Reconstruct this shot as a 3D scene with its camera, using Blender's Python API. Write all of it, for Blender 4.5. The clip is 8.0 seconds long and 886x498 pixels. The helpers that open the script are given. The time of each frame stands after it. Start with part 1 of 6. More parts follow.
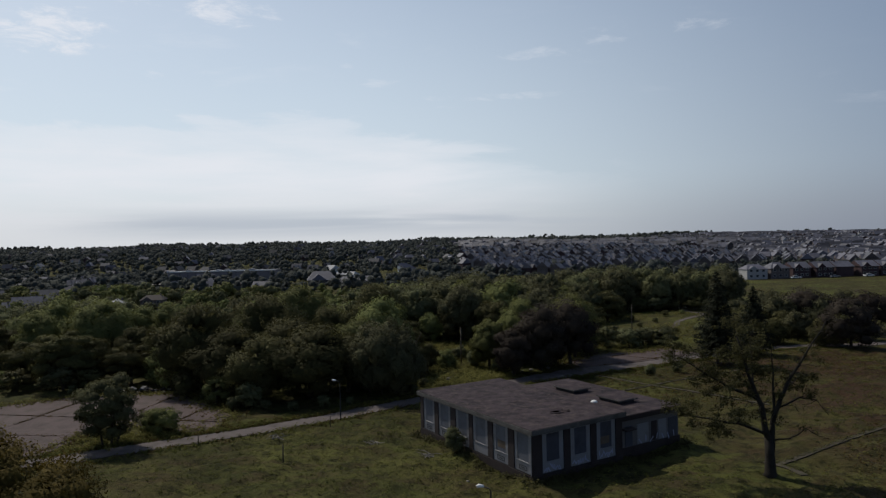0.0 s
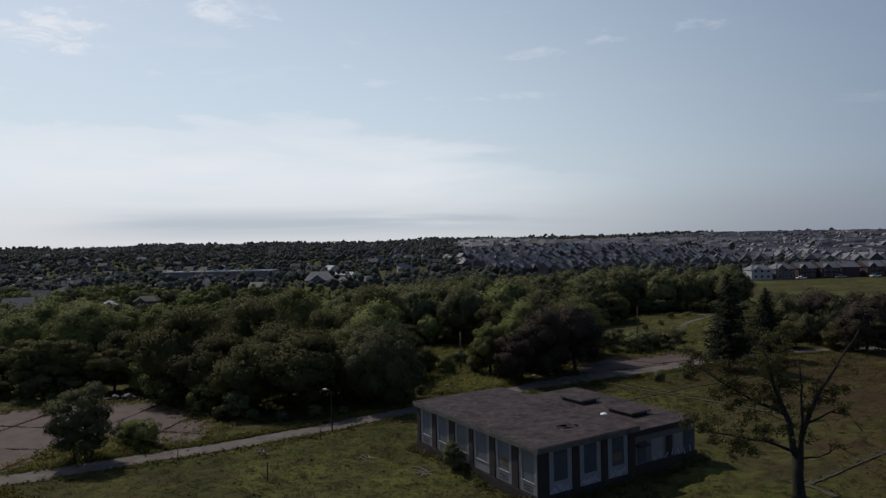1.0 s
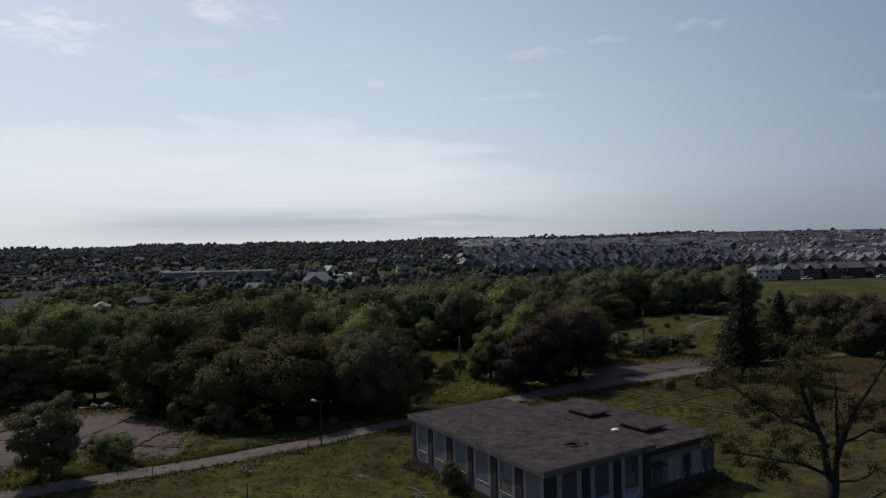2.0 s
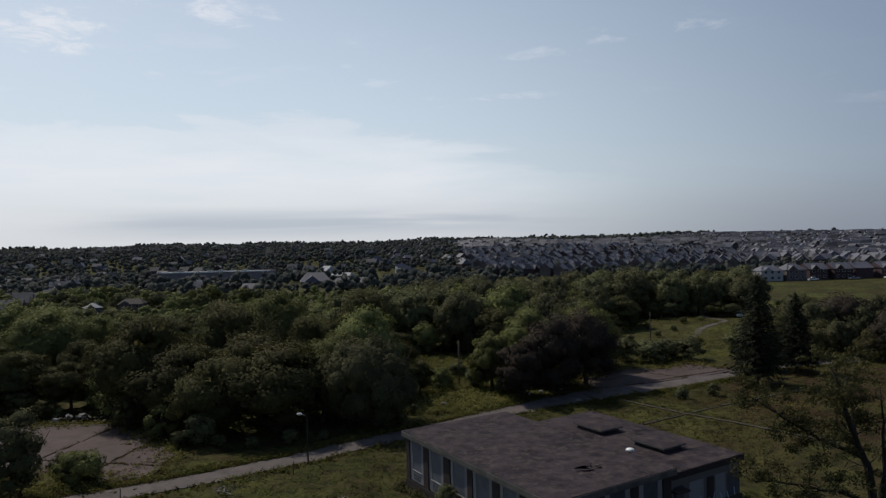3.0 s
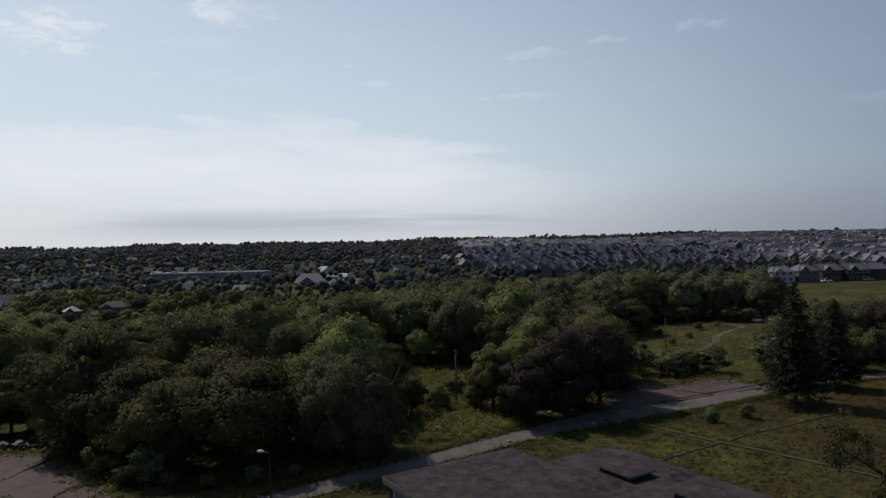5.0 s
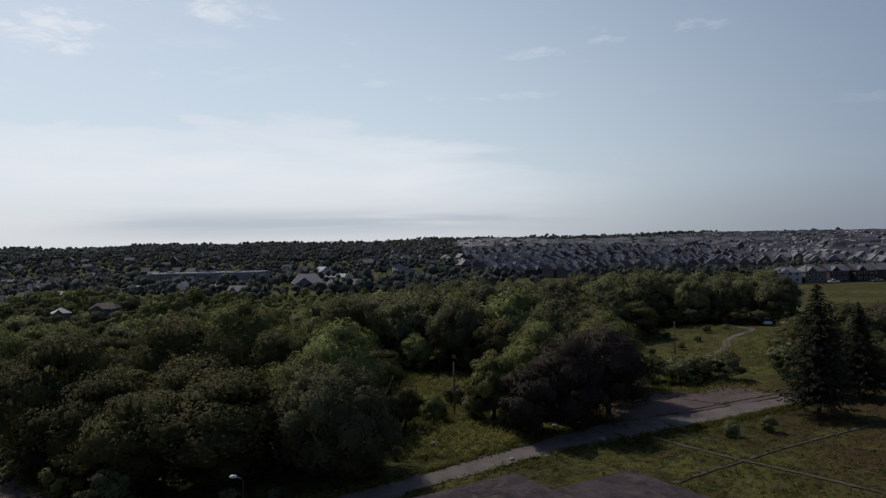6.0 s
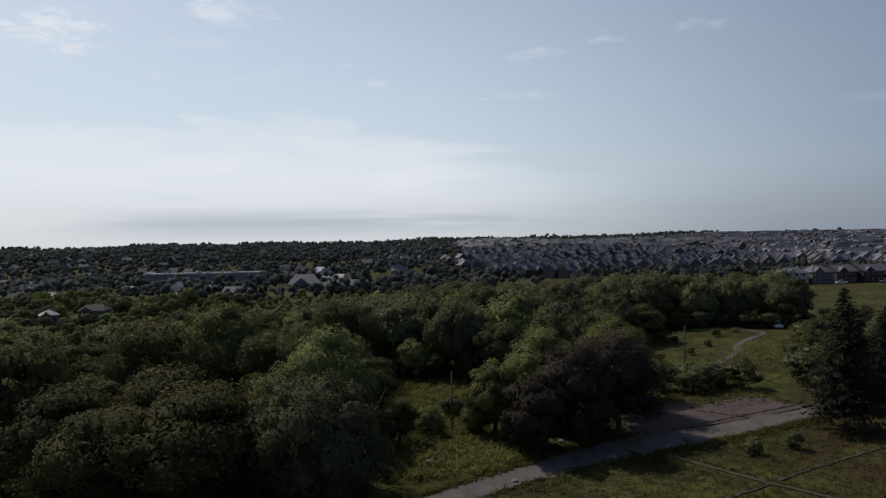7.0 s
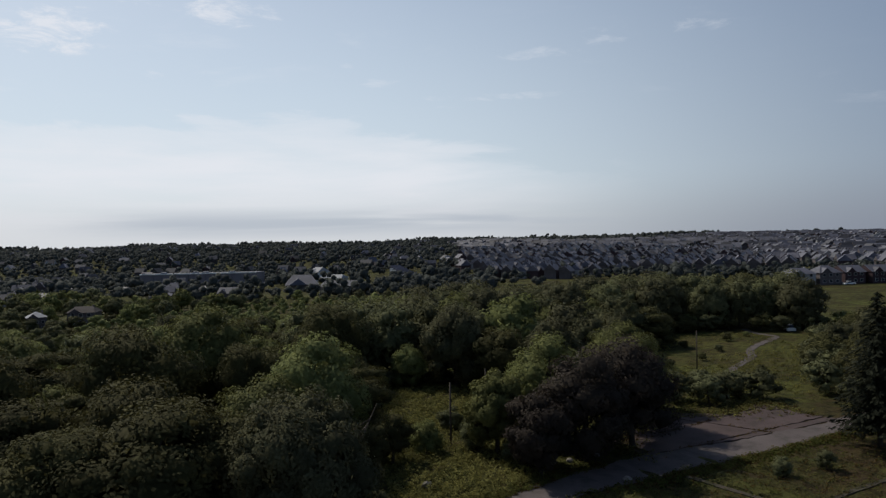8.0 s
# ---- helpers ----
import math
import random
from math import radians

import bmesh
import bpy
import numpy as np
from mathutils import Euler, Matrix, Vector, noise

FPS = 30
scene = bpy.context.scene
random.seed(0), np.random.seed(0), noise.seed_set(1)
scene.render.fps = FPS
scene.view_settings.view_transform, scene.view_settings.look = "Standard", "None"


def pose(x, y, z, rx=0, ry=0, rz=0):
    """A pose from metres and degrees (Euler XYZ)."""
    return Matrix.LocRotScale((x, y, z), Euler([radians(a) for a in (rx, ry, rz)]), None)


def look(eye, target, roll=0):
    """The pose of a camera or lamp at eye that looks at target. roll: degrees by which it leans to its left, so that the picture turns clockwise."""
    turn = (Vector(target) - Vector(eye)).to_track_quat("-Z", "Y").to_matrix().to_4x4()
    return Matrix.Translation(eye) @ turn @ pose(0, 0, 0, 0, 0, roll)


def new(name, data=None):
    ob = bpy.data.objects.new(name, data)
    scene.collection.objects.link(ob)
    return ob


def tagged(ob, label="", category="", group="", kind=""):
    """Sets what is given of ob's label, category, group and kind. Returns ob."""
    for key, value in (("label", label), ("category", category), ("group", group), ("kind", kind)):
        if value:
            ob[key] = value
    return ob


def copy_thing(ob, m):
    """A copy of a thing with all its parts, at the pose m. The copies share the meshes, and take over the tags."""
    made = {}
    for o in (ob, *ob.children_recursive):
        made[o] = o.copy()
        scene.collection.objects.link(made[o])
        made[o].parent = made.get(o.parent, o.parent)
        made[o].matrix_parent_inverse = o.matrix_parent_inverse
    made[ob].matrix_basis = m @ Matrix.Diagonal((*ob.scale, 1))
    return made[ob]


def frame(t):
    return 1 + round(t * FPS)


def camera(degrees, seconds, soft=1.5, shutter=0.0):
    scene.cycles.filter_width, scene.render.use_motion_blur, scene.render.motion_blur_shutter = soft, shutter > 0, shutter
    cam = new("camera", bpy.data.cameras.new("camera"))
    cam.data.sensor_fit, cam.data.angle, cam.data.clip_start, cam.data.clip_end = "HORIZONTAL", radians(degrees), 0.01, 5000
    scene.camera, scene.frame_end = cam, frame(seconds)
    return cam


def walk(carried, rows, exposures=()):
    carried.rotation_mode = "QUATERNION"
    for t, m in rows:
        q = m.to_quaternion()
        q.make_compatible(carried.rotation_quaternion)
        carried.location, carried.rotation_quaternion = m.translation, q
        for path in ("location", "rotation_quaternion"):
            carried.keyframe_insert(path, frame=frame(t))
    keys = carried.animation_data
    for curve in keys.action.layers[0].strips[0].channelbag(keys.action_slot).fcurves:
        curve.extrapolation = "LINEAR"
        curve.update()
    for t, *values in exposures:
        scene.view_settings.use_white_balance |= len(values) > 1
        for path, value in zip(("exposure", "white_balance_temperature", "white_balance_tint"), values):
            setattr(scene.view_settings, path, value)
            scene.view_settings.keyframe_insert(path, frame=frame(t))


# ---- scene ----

# ------------------------------------------------------------ camera and its flight
cam = camera(66.65, 8.0, soft=1.35)
PATH = [
    (0.0, 0.00, 0.00, 19.40), (1.0, 0.18, 4.70, 19.41), (1.7, 0.36, 8.12, 19.43), (2.8, 0.63, 13.78, 19.46),
    (3.5, 0.81, 17.52, 19.49), (4.7, 1.20, 23.95, 19.51), (6.0, 1.61, 31.09, 19.49), (7.0, 1.92, 36.62, 19.51),
    (8.0, 2.15, 42.17, 19.55)]
PITCH, ROLL = -0.32, -1.32
walk(cam, [(t, look((x, y, z), (x, y + 100.0, z + 100.0 * math.tan(radians(PITCH))), ROLL)) for t, x, y, z in PATH])

# ------------------------------------------------------------ world, sun, exposure
SUN_AZ, SUN_EL = -43.0, 47.0          # degrees from +y towards +x, and above the horizon
scene.view_settings.exposure = 0.0


def node(tree, kind, at=(0, 0), **props):
    n = tree.nodes.new(kind)
    n.location = at
    for k, v in props.items():
        setattr(n, k, v)
    return n


def sky_world():
    w = bpy.data.worlds.new("sky")
    w.use_nodes = True
    t = w.node_tree
    t.nodes.clear()
    L = t.links.new
    sky = node(t, "ShaderNodeTexSky", sky_type="NISHITA", sun_disc=False, sun_elevation=radians(SUN_EL),
               sun_rotation=radians(SUN_AZ), altitude=150.0, air_density=1.0, dust_density=1.2, ozone_density=1.2)
    co = node(t, "ShaderNodeTexCoord")
    sep = node(t, "ShaderNodeSeparateXYZ")
    L(co.outputs["Generated"], sep.inputs[0])

    def m(op, a, b=None, c=None, clamp=False):
        n = node(t, "ShaderNodeMath", operation=op, use_clamp=clamp)
        for i, v in enumerate((a, b, c)):
            if v is None:
                continue
            if isinstance(v, (int, float)):
                n.inputs[i].default_value = v
            else:
                L(v, n.inputs[i])
        return n.outputs[0]

    def ramp(v, lo, hi):
        n = node(t, "ShaderNodeMapRange", interpolation_type="SMOOTHSTEP")
        n.inputs["From Min"].default_value, n.inputs["From Max"].default_value = lo, hi
        L(v, n.inputs["Value"])
        return n.outputs[0]

    def cloud_noise(scale, loc, detail=7.0, rough=0.6, vec=None):
        mp = node(t, "ShaderNodeMapping")
        mp.inputs["Location"].default_value, mp.inputs["Scale"].default_value = loc, scale
        L(vec or plane, mp.inputs[0])
        n = node(t, "ShaderNodeTexNoise")
        n.inputs["Scale"].default_value, n.inputs["Detail"].default_value, n.inputs["Roughness"].default_value = 1.0, detail, rough
        n.inputs["Distortion"].default_value = 0.4
        L(mp.outputs[0], n.inputs["Vector"])
        return n.outputs["Fac"]

    x, y, z = sep.outputs
    zz = m("ADD", m("MAXIMUM", z, 0.0), 0.06)
    comb = node(t, "ShaderNodeCombineXYZ")
    L(m("DIVIDE", x, zz), comb.inputs[0])
    L(m("DIVIDE", y, zz), comb.inputs[1])
    plane = comb.outputs[0]
    azim = m("ARCTAN2", x, y)
    # a long bank of thin cloud low over the left half of the distance
    n1 = cloud_noise((6.0, 6.0, 26.0), (3.1, 0.7, 1.9), 9.0, 0.6, co.outputs["Generated"])
    top = m("SUBTRACT", m("SUBTRACT", 0.188, m("MULTIPLY", m("MAXIMUM", m("ADD", azim, 0.17), 0.0), 0.22)), m("MULTIPLY", m("MAXIMUM", m("SUBTRACT", -0.2, azim), 0.0), 0.06))
    edge = m("ADD", m("SUBTRACT", top, z), m("MULTIPLY", m("SUBTRACT", n1, 0.5), 0.12))
    bank = m("MULTIPLY", m("ADD", m("MULTIPLY", ramp(edge, -0.004, 0.014), 0.55), m("MULTIPLY", ramp(edge, 0.0, 0.07), 0.45)), m("SUBTRACT", 1.0, ramp(azim, -0.08, 0.36)))
    n1b = cloud_noise((3.0, 3.0, 26.0), (8.0, 2.0, 4.0), 5.0, 0.55, co.outputs["Generated"])
    bank = m("MULTIPLY", bank, m("ADD", 0.45, m("MULTIPLY", ramp(n1b, 0.25, 0.65), 0.55)))
    # small torn wisps higher up
    n2 = cloud_noise((1.9, 2.6, 1.0), (0.4, 5.3, 0.0), 8.0, 0.62)
    n3 = cloud_noise((0.5, 0.6, 1.0), (2.4, 1.3, 0.0), 3.0, 0.5)
    wisp = m("MULTIPLY", m("MULTIPLY", ramp(n2, 0.54, 0.76), ramp(n3, 0.40, 0.62)), ramp(z, 0.12, 0.22))
    # torn patches of higher cloud: azimuth, height, half widths
    puff = None
    n5 = cloud_noise((16.0, 16.0, 55.0), (0.3, 1.7, 0.9), 8.0, 0.70, co.outputs["Generated"])
    for a0, z0, wa, wz in ((-0.53, 0.280, 0.095, 0.040), (-0.30, 0.318, 0.09, 0.024), (-0.42, 0.33, 0.06, 0.016), (-0.40, 0.236, 0.03, 0.010), (0.38, 0.285, 0.075, 0.012),
                           (0.235, 0.283, 0.05, 0.016), (0.15, 0.268, 0.08, 0.012), (-0.09, 0.236, 0.04, 0.010), (0.09, 0.212, 0.17, 0.008), (-0.01, 0.200, 0.05, 0.006), (-0.13, 0.258, 0.02, 0.006)):
        q = m("ADD", m("POWER", m("ABSOLUTE", m("DIVIDE", m("SUBTRACT", azim, a0), wa)), 2.0), m("POWER", m("ABSOLUTE", m("DIVIDE", m("SUBTRACT", z, z0), wz)), 2.0))
        g = m("SUBTRACT", 1.0, m("MINIMUM", q, 1.0))
        puff = g if puff is None else m("MAXIMUM", puff, g)
    puff = m("MULTIPLY", ramp(m("ADD", m("MULTIPLY", puff, 0.22), n5), 0.60, 0.84), ramp(puff, 0.0, 0.5))
    cover = m("MAXIMUM", m("MAXIMUM", m("MULTIPLY", bank, 0.84), m("MULTIPLY", puff, m("SUBTRACT", 0.75, m("MULTIPLY", ramp(azim, -0.42, -0.15), 0.5)))), m("MULTIPLY", wisp, 0.20), clamp=True)
    # summer haze towards the horizon
    haze = m("MULTIPLY", m("SUBTRACT", 1.0, ramp(z, -0.10, 0.80)), 0.88)

    def mix(fac, a, b):
        n = node(t, "ShaderNodeMix", data_type="RGBA")
        L(fac, n.inputs[0])
        for i, v in ((6, a), (7, b)):
            if isinstance(v, tuple):
                n.inputs[i].default_value = (*v, 1)
            else:
                L(v, n.inputs[i])
        return n.outputs[2]

    sx, sy = math.sin(radians(SUN_AZ)), math.cos(radians(SUN_AZ))
    toward = m("ADD", m("MULTIPLY", x, sx), m("MULTIPLY", y, sy))
    hz = mix(ramp(toward, 0.06, 0.86), (2.85, 3.44, 4.5), (7.7, 8.75, 9.65))
    hz = mix(ramp(toward, -0.6, 0.35), (2.0, 2.9, 5.0), hz)
    col = mix(haze, sky.outputs[0], hz)
    col = mix(cover, col, (9.3, 9.5, 10.1))
    # a thin blue-grey layer just over the skyline
    n4 = cloud_noise((2.2, 2.2, 40.0), (1.0, 7.0, 3.0), 4.0, 0.5, co.outputs["Generated"])
    low = m("MULTIPLY", m("SUBTRACT", 1.0, ramp(z, 0.0, 0.11)), 0.62)
    col = mix(low, col, mix(ramp(toward, 0.25, 0.95), (2.55, 2.80, 3.45), (6.9, 7.15, 7.4)))
    band = m("MULTIPLY", m("MULTIPLY", ramp(z, 0.006, 0.034), m("SUBTRACT", 1.0, ramp(z, 0.036, 0.066))), m("MULTIPLY", ramp(azim, -0.60, -0.36), m("SUBTRACT", 1.0, ramp(azim, 0.05, 0.42))))
    col = mix(m("MULTIPLY", m("MULTIPLY", band, ramp(n4, 0.30, 0.62)), 0.62), col, (4.3, 4.95, 5.9))
    bg = node(t, "ShaderNodeBackground")
    bg.inputs["Strength"].default_value = 0.085
    L(col, bg.inputs[0])
    L(bg.outputs[0], node(t, "ShaderNodeOutputWorld").inputs[0])
    scene.world = w


sky_world()
sun = new("sun", bpy.data.lights.new("sun", "SUN"))
sun.data.energy, sun.data.angle, sun.data.color = 3.2, radians(0.6), (1.0, 0.94, 0.84)
_a, _e = radians(SUN_AZ), radians(SUN_EL)
SUN_DIR = Vector((math.sin(_a) * math.cos(_e), math.cos(_a) * math.cos(_e), math.sin(_e)))
sun.matrix_world = look(SUN_DIR * 200, (0, 0, 0))


# ------------------------------------------------------------ materials
def material(name, base, rough=0.85, spread=0.25, scale=1.0, fine=12.0, tint=None, stain=None, stain_scale=0.25, stain_amount=0.5,
             bump=0.2, bump_scale=20.0, metal=0.0, per_object=0.0, per_island=0.0, spec=0.3, translucent=0.0, space="Object", patch=None, patch_scale=1.0, patch_amount=0.5):
    """Base colour varied at two scales, with stains, bump and, for repeats, a shift per object or per island."""
    mt = bpy.data.materials.new(name)
    mt.use_nodes = True
    t = mt.node_tree
    L = t.links.new
    p = t.nodes["Principled BSDF"]
    co = node(t, "ShaderNodeTexCoord")
    vec = node(t, "ShaderNodeNewGeometry").outputs["Position"] if space == "Geometry" else co.outputs[space]

    def tex(sc, detail=5.0, rough_=0.6):
        n = node(t, "ShaderNodeTexNoise")
        n.inputs["Scale"].default_value, n.inputs["Detail"].default_value, n.inputs["Roughness"].default_value = sc, detail, rough_
        L(vec, n.inputs["Vector"])
        return n.outputs["Fac"]

    def blend(fac, a, b):
        n = node(t, "ShaderNodeMix", data_type="RGBA")
        if isinstance(fac, float):
            n.inputs[0].default_value = fac
        else:
            L(fac, n.inputs[0])
        for i, v in ((6, a), (7, b)):
            if isinstance(v, tuple):
                n.inputs[i].default_value = (*v, 1)
            else:
                L(v, n.inputs[i])
        return n.outputs[2]

    def rng(v, a, b, c=0.0, d=1.0):
        n = node(t, "ShaderNodeMapRange")
        for k, q in (("From Min", a), ("From Max", b), ("To Min", c), ("To Max", d)):
            n.inputs[k].default_value = q
        L(v, n.inputs["Value"])
        return n.outputs[0]

    lo = tuple(c * (1 - spread) for c in base)
    hi = tuple(min(1.0, c * (1 + spread)) for c in (tint or base))
    col = blend(rng(tex(scale), 0.3, 0.7), lo, hi)
    col = blend(rng(tex(fine, 6.0, 0.7), 0.25, 0.75, 0.0, 0.55), col, tuple(c * (1 - spread * 1.2) for c in base))
    if stain:
        col = blend(rng(tex(stain_scale, 6.0, 0.65), 0.48, 0.66, 0.0, stain_amount), col, stain)
    if patch:
        col = blend(rng(tex(patch_scale, 7.0, 0.7), 0.52, 0.62, 0.0, patch_amount), col, patch)
    if per_object or per_island:
        hsv = node(t, "ShaderNodeHueSaturation")
        L(col, hsv.inputs["Color"])
        if per_object:
            ob = node(t, "ShaderNodeObjectInfo").outputs["Random"]
            L(rng(ob, 0, 1, 0.5 - 0.02 * per_object, 0.5 + 0.015 * per_object), hsv.inputs["Hue"])
            val = rng(ob, 0, 1, 1 - 0.4 * per_object, 1 + 0.4 * per_object)
        if per_island:
            isl = node(t, "ShaderNodeNewGeometry").outputs["Random Per Island"]
            v2 = rng(isl, 0, 1, 1 - per_island, 1 + per_island)
            if per_object:
                mm = node(t, "ShaderNodeMath", operation="MULTIPLY")
                L(val, mm.inputs[0])
                L(v2, mm.inputs[1])
                val = mm.outputs[0]
            else:
                val = v2
        L(val, hsv.inputs["Value"])
        col = hsv.outputs[0]
    L(col, p.inputs["Base Color"])
    p.inputs["Roughness"].default_value, p.inputs["Metallic"].default_value = rough, metal
    p.inputs["Specular IOR Level"].default_value = spec
    if bump:
        b = node(t, "ShaderNodeBump")
        b.inputs["Strength"].default_value, b.inputs["Distance"].default_value = bump, 0.05
        L(tex(bump_scale, 6.0, 0.65), b.inputs["Height"])
        L(b.outputs[0], p.inputs["Normal"])
    if translucent:
        tr = node(t, "ShaderNodeBsdfTranslucent")
        L(col, tr.inputs[0])
        mx = node(t, "ShaderNodeMixShader")
        mx.inputs[0].default_value = translucent
        L(p.outputs[0], mx.inputs[1])
        L(tr.outputs[0], mx.inputs[2])
        L(mx.outputs[0], t.nodes["Material Output"].inputs[0])
    return mt


def leaf_mat(name, base, tint, per_object=0.5):
    return material(name, base, rough=0.85, spread=0.3, scale=0.5, fine=3.0, tint=tint, bump=0.0, per_object=per_object,
                    per_island=0.13, spec=0.08, translucent=0.26)


def meadow_material():
    """Grass in three kinds: fresh green, olive and, towards the east, dry brown."""
    mt = bpy.data.materials.new("meadow_grass")
    mt.use_nodes = True
    t = mt.node_tree
    L = t.links.new
    p = t.nodes["Principled BSDF"]
    pos = node(t, "ShaderNodeNewGeometry").outputs["Position"]
    sep = node(t, "ShaderNodeSeparateXYZ")
    L(pos, sep.inputs[0])

    def tex(sc, detail=6.0, rough=0.62, stretch=(1, 1, 1)):
        mp = node(t, "ShaderNodeMapping")
        mp.inputs["Scale"].default_value, mp.inputs["Rotation"].default_value = stretch, (0, 0, 0.5)
        L(pos, mp.inputs[0])
        n = node(t, "ShaderNodeTexNoise")
        n.inputs["Scale"].default_value, n.inputs["Detail"].default_value, n.inputs["Roughness"].default_value = sc, detail, rough
        L(mp.outputs[0], n.inputs["Vector"])
        return n.outputs["Fac"]

    def rng(v, a, b, c=0.0, d=1.0):
        n = node(t, "ShaderNodeMapRange")
        for key, q in (("From Min", a), ("From Max", b), ("To Min", c), ("To Max", d)):
            n.inputs[key].default_value = q
        L(v, n.inputs["Value"])
        return n.outputs[0]

    def math2(op, a, b):
        n = node(t, "ShaderNodeMath", operation=op, use_clamp=True)
        for i, v in enumerate((a, b)):
            if isinstance(v, float):
                n.inputs[i].default_value = v
            else:
                L(v, n.inputs[i])
        return n.outputs[0]

    def mix(fac, a, b):
        n = node(t, "ShaderNodeMix", data_type="RGBA")
        L(fac, n.inputs[0])
        for i, v in ((6, a), (7, b)):
            if isinstance(v, tuple):
                n.inputs[i].default_value = (*v, 1)
            else:
                L(v, n.inputs[i])
        return n.outputs[2]

    col = mix(rng(tex(0.13), 0.40, 0.60), (0.032, 0.035, 0.0108), (0.071, 0.071, 0.0205))
    col = mix(rng(tex(0.26, stretch=(1, 2.2, 1)), 0.48, 0.60, 0.0, 0.7), col, (0.043, 0.029, 0.0165))
    col = mix(rng(tex(0.06), 0.50, 0.62, 0.0, 0.6), col, (0.078, 0.088, 0.021))
    east = math2("MULTIPLY", rng(sep.outputs[0], 22.0, 46.0), rng(sep.outputs[1], 122.0, 112.0))
    dry = math2("MULTIPLY", rng(tex(0.14), 0.32, 0.54), math2("ADD", east, rng(tex(0.05), 0.5, 0.66, 0.0, 0.6)))
    col = mix(dry, col, (0.041, 0.0235, 0.0150))
    col = mix(rng(tex(0.8, 7.0, 0.7), 0.47, 0.60, 0.0, 0.8), col, (0.0128, 0.0136, 0.0050))
    col = mix(rng(tex(2.6, 5.0, 0.7), 0.52, 0.66, 0.0, 0.6), col, (0.064, 0.056, 0.023))
    L(col, p.inputs["Base Color"])
    p.inputs["Roughness"].default_value, p.inputs["Specular IOR Level"].default_value = 0.95, 0.05
    b = node(t, "ShaderNodeBump")
    b.inputs["Strength"].default_value, b.inputs["Distance"].default_value = 1.0, 0.18
    L(tex(2.4, 7.0, 0.7), b.inputs["Height"])
    L(b.outputs[0], p.inputs["Normal"])
    return mt


M_GRASS = meadow_material()
M_ROAD = material("worn_asphalt", (0.094, 0.078, 0.074), 0.92, 0.22, 0.35, 8.0, stain=(0.03697, 0.03352, 0.02711), stain_scale=0.5, stain_amount=0.6,
                  bump=0.4, bump_scale=9.0, spec=0.2, space="Geometry")
M_SLAB = material("broken_concrete", (0.072, 0.052, 0.049), 0.92, 0.22, 0.3, 6.0, stain=(0.03224, 0.0266, 0.02031), stain_scale=0.45, stain_amount=0.6,
                  bump=0.4, bump_scale=8.0, per_object=0.25, spec=0.2, space="Geometry")
M_PATH = material("mossy_path", (0.0612, 0.0525, 0.0394), 0.95, 0.3, 0.6, 6.0, stain=(0.0259, 0.0294, 0.0102), stain_scale=0.9, stain_amount=0.8, bump=0.4,
                  space="Geometry", spec=0.1)
M_DIRT = material("bare_earth", (0.05, 0.042, 0.026), 0.95, 0.3, 0.7, 6.0, bump=0.5, spec=0.1, space="Geometry")
M_ROOF = material("weathered_roof_felt", (0.034, 0.0255, 0.0295), 0.92, 0.5, 0.9, 6.0, tint=(0.044, 0.033, 0.037), stain=(0.0105, 0.0084, 0.0110),
                  stain_scale=0.42, stain_amount=0.95, bump=1.0, bump_scale=5.0, spec=0.12, patch=(0.074, 0.057, 0.050), patch_scale=1.5, patch_amount=0.6)
M_FASCIA = material("grey_fascia", (0.09, 0.0855, 0.07875), 0.75, 0.25, 0.8, 8.0, stain=(0.0315, 0.0279, 0.02475), stain_scale=0.9, stain_amount=0.6, bump=0.15)
M_BRICK = material("dark_brown_brick", (0.0333, 0.0238, 0.0219), 0.9, 0.3, 1.2, 14.0, stain=(0.0245, 0.021, 0.021), stain_scale=0.6, stain_amount=0.5, bump=0.4)
M_WHITE = material("weathered_white_paint", (0.1841, 0.1841, 0.1925), 0.7, 0.12, 0.8, 7.0, stain=(0.1256, 0.1172, 0.1046), stain_scale=0.8, stain_amount=0.6, bump=0.1)
M_BOARD = material("grey_blue_window_board", (0.105, 0.1129, 0.1312), 0.6, 0.2, 0.8, 6.0, stain=(0.063, 0.063, 0.06825), stain_scale=0.9, stain_amount=0.6, bump=0.1)
M_BOARD2 = material("dark_blue_window_board", (0.0476, 0.0504, 0.0644), 0.55, 0.2, 0.8, 6.0, stain=(0.0224, 0.0224, 0.028), stain_scale=0.7, stain_amount=0.6, bump=0.1)
M_OCHRE = material("bare_plywood", (0.11, 0.085, 0.06), 0.8, 0.25, 1.4, 9.0, stain=(0.07, 0.05, 0.035), stain_scale=0.8, stain_amount=0.7, bump=0.1)
M_BLACK = material("black_trim", (0.02, 0.02, 0.022), 0.6, 0.2, 1.0, 8.0, bump=0.05)
M_GRAFF = material("pale_blue_spray_paint", (0.28, 0.30, 0.40), 0.7, 0.2, 1.0, 8.0, bump=0.0)
M_RENDERW = material("stained_wall_render", (0.12, 0.112, 0.108), 0.85, 0.2, 0.5, 6.0, stain=(0.08, 0.072, 0.068), stain_scale=0.5, stain_amount=0.8, bump=0.2)
M_METAL = material("galvanised_steel", (0.30, 0.30, 0.30), 0.5, 0.15, 1.0, 10.0, metal=0.6, bump=0.05, spec=0.5)
M_LAMPW = material("white_lamp_housing", (0.62, 0.62, 0.60), 0.4, 0.08, 1.0, 10.0, bump=0.02, spec=0.5)
M_WOODP = material("grey_pole_wood", (0.075, 0.06, 0.045), 0.9, 0.25, 1.0, 10.0, bump=0.3)
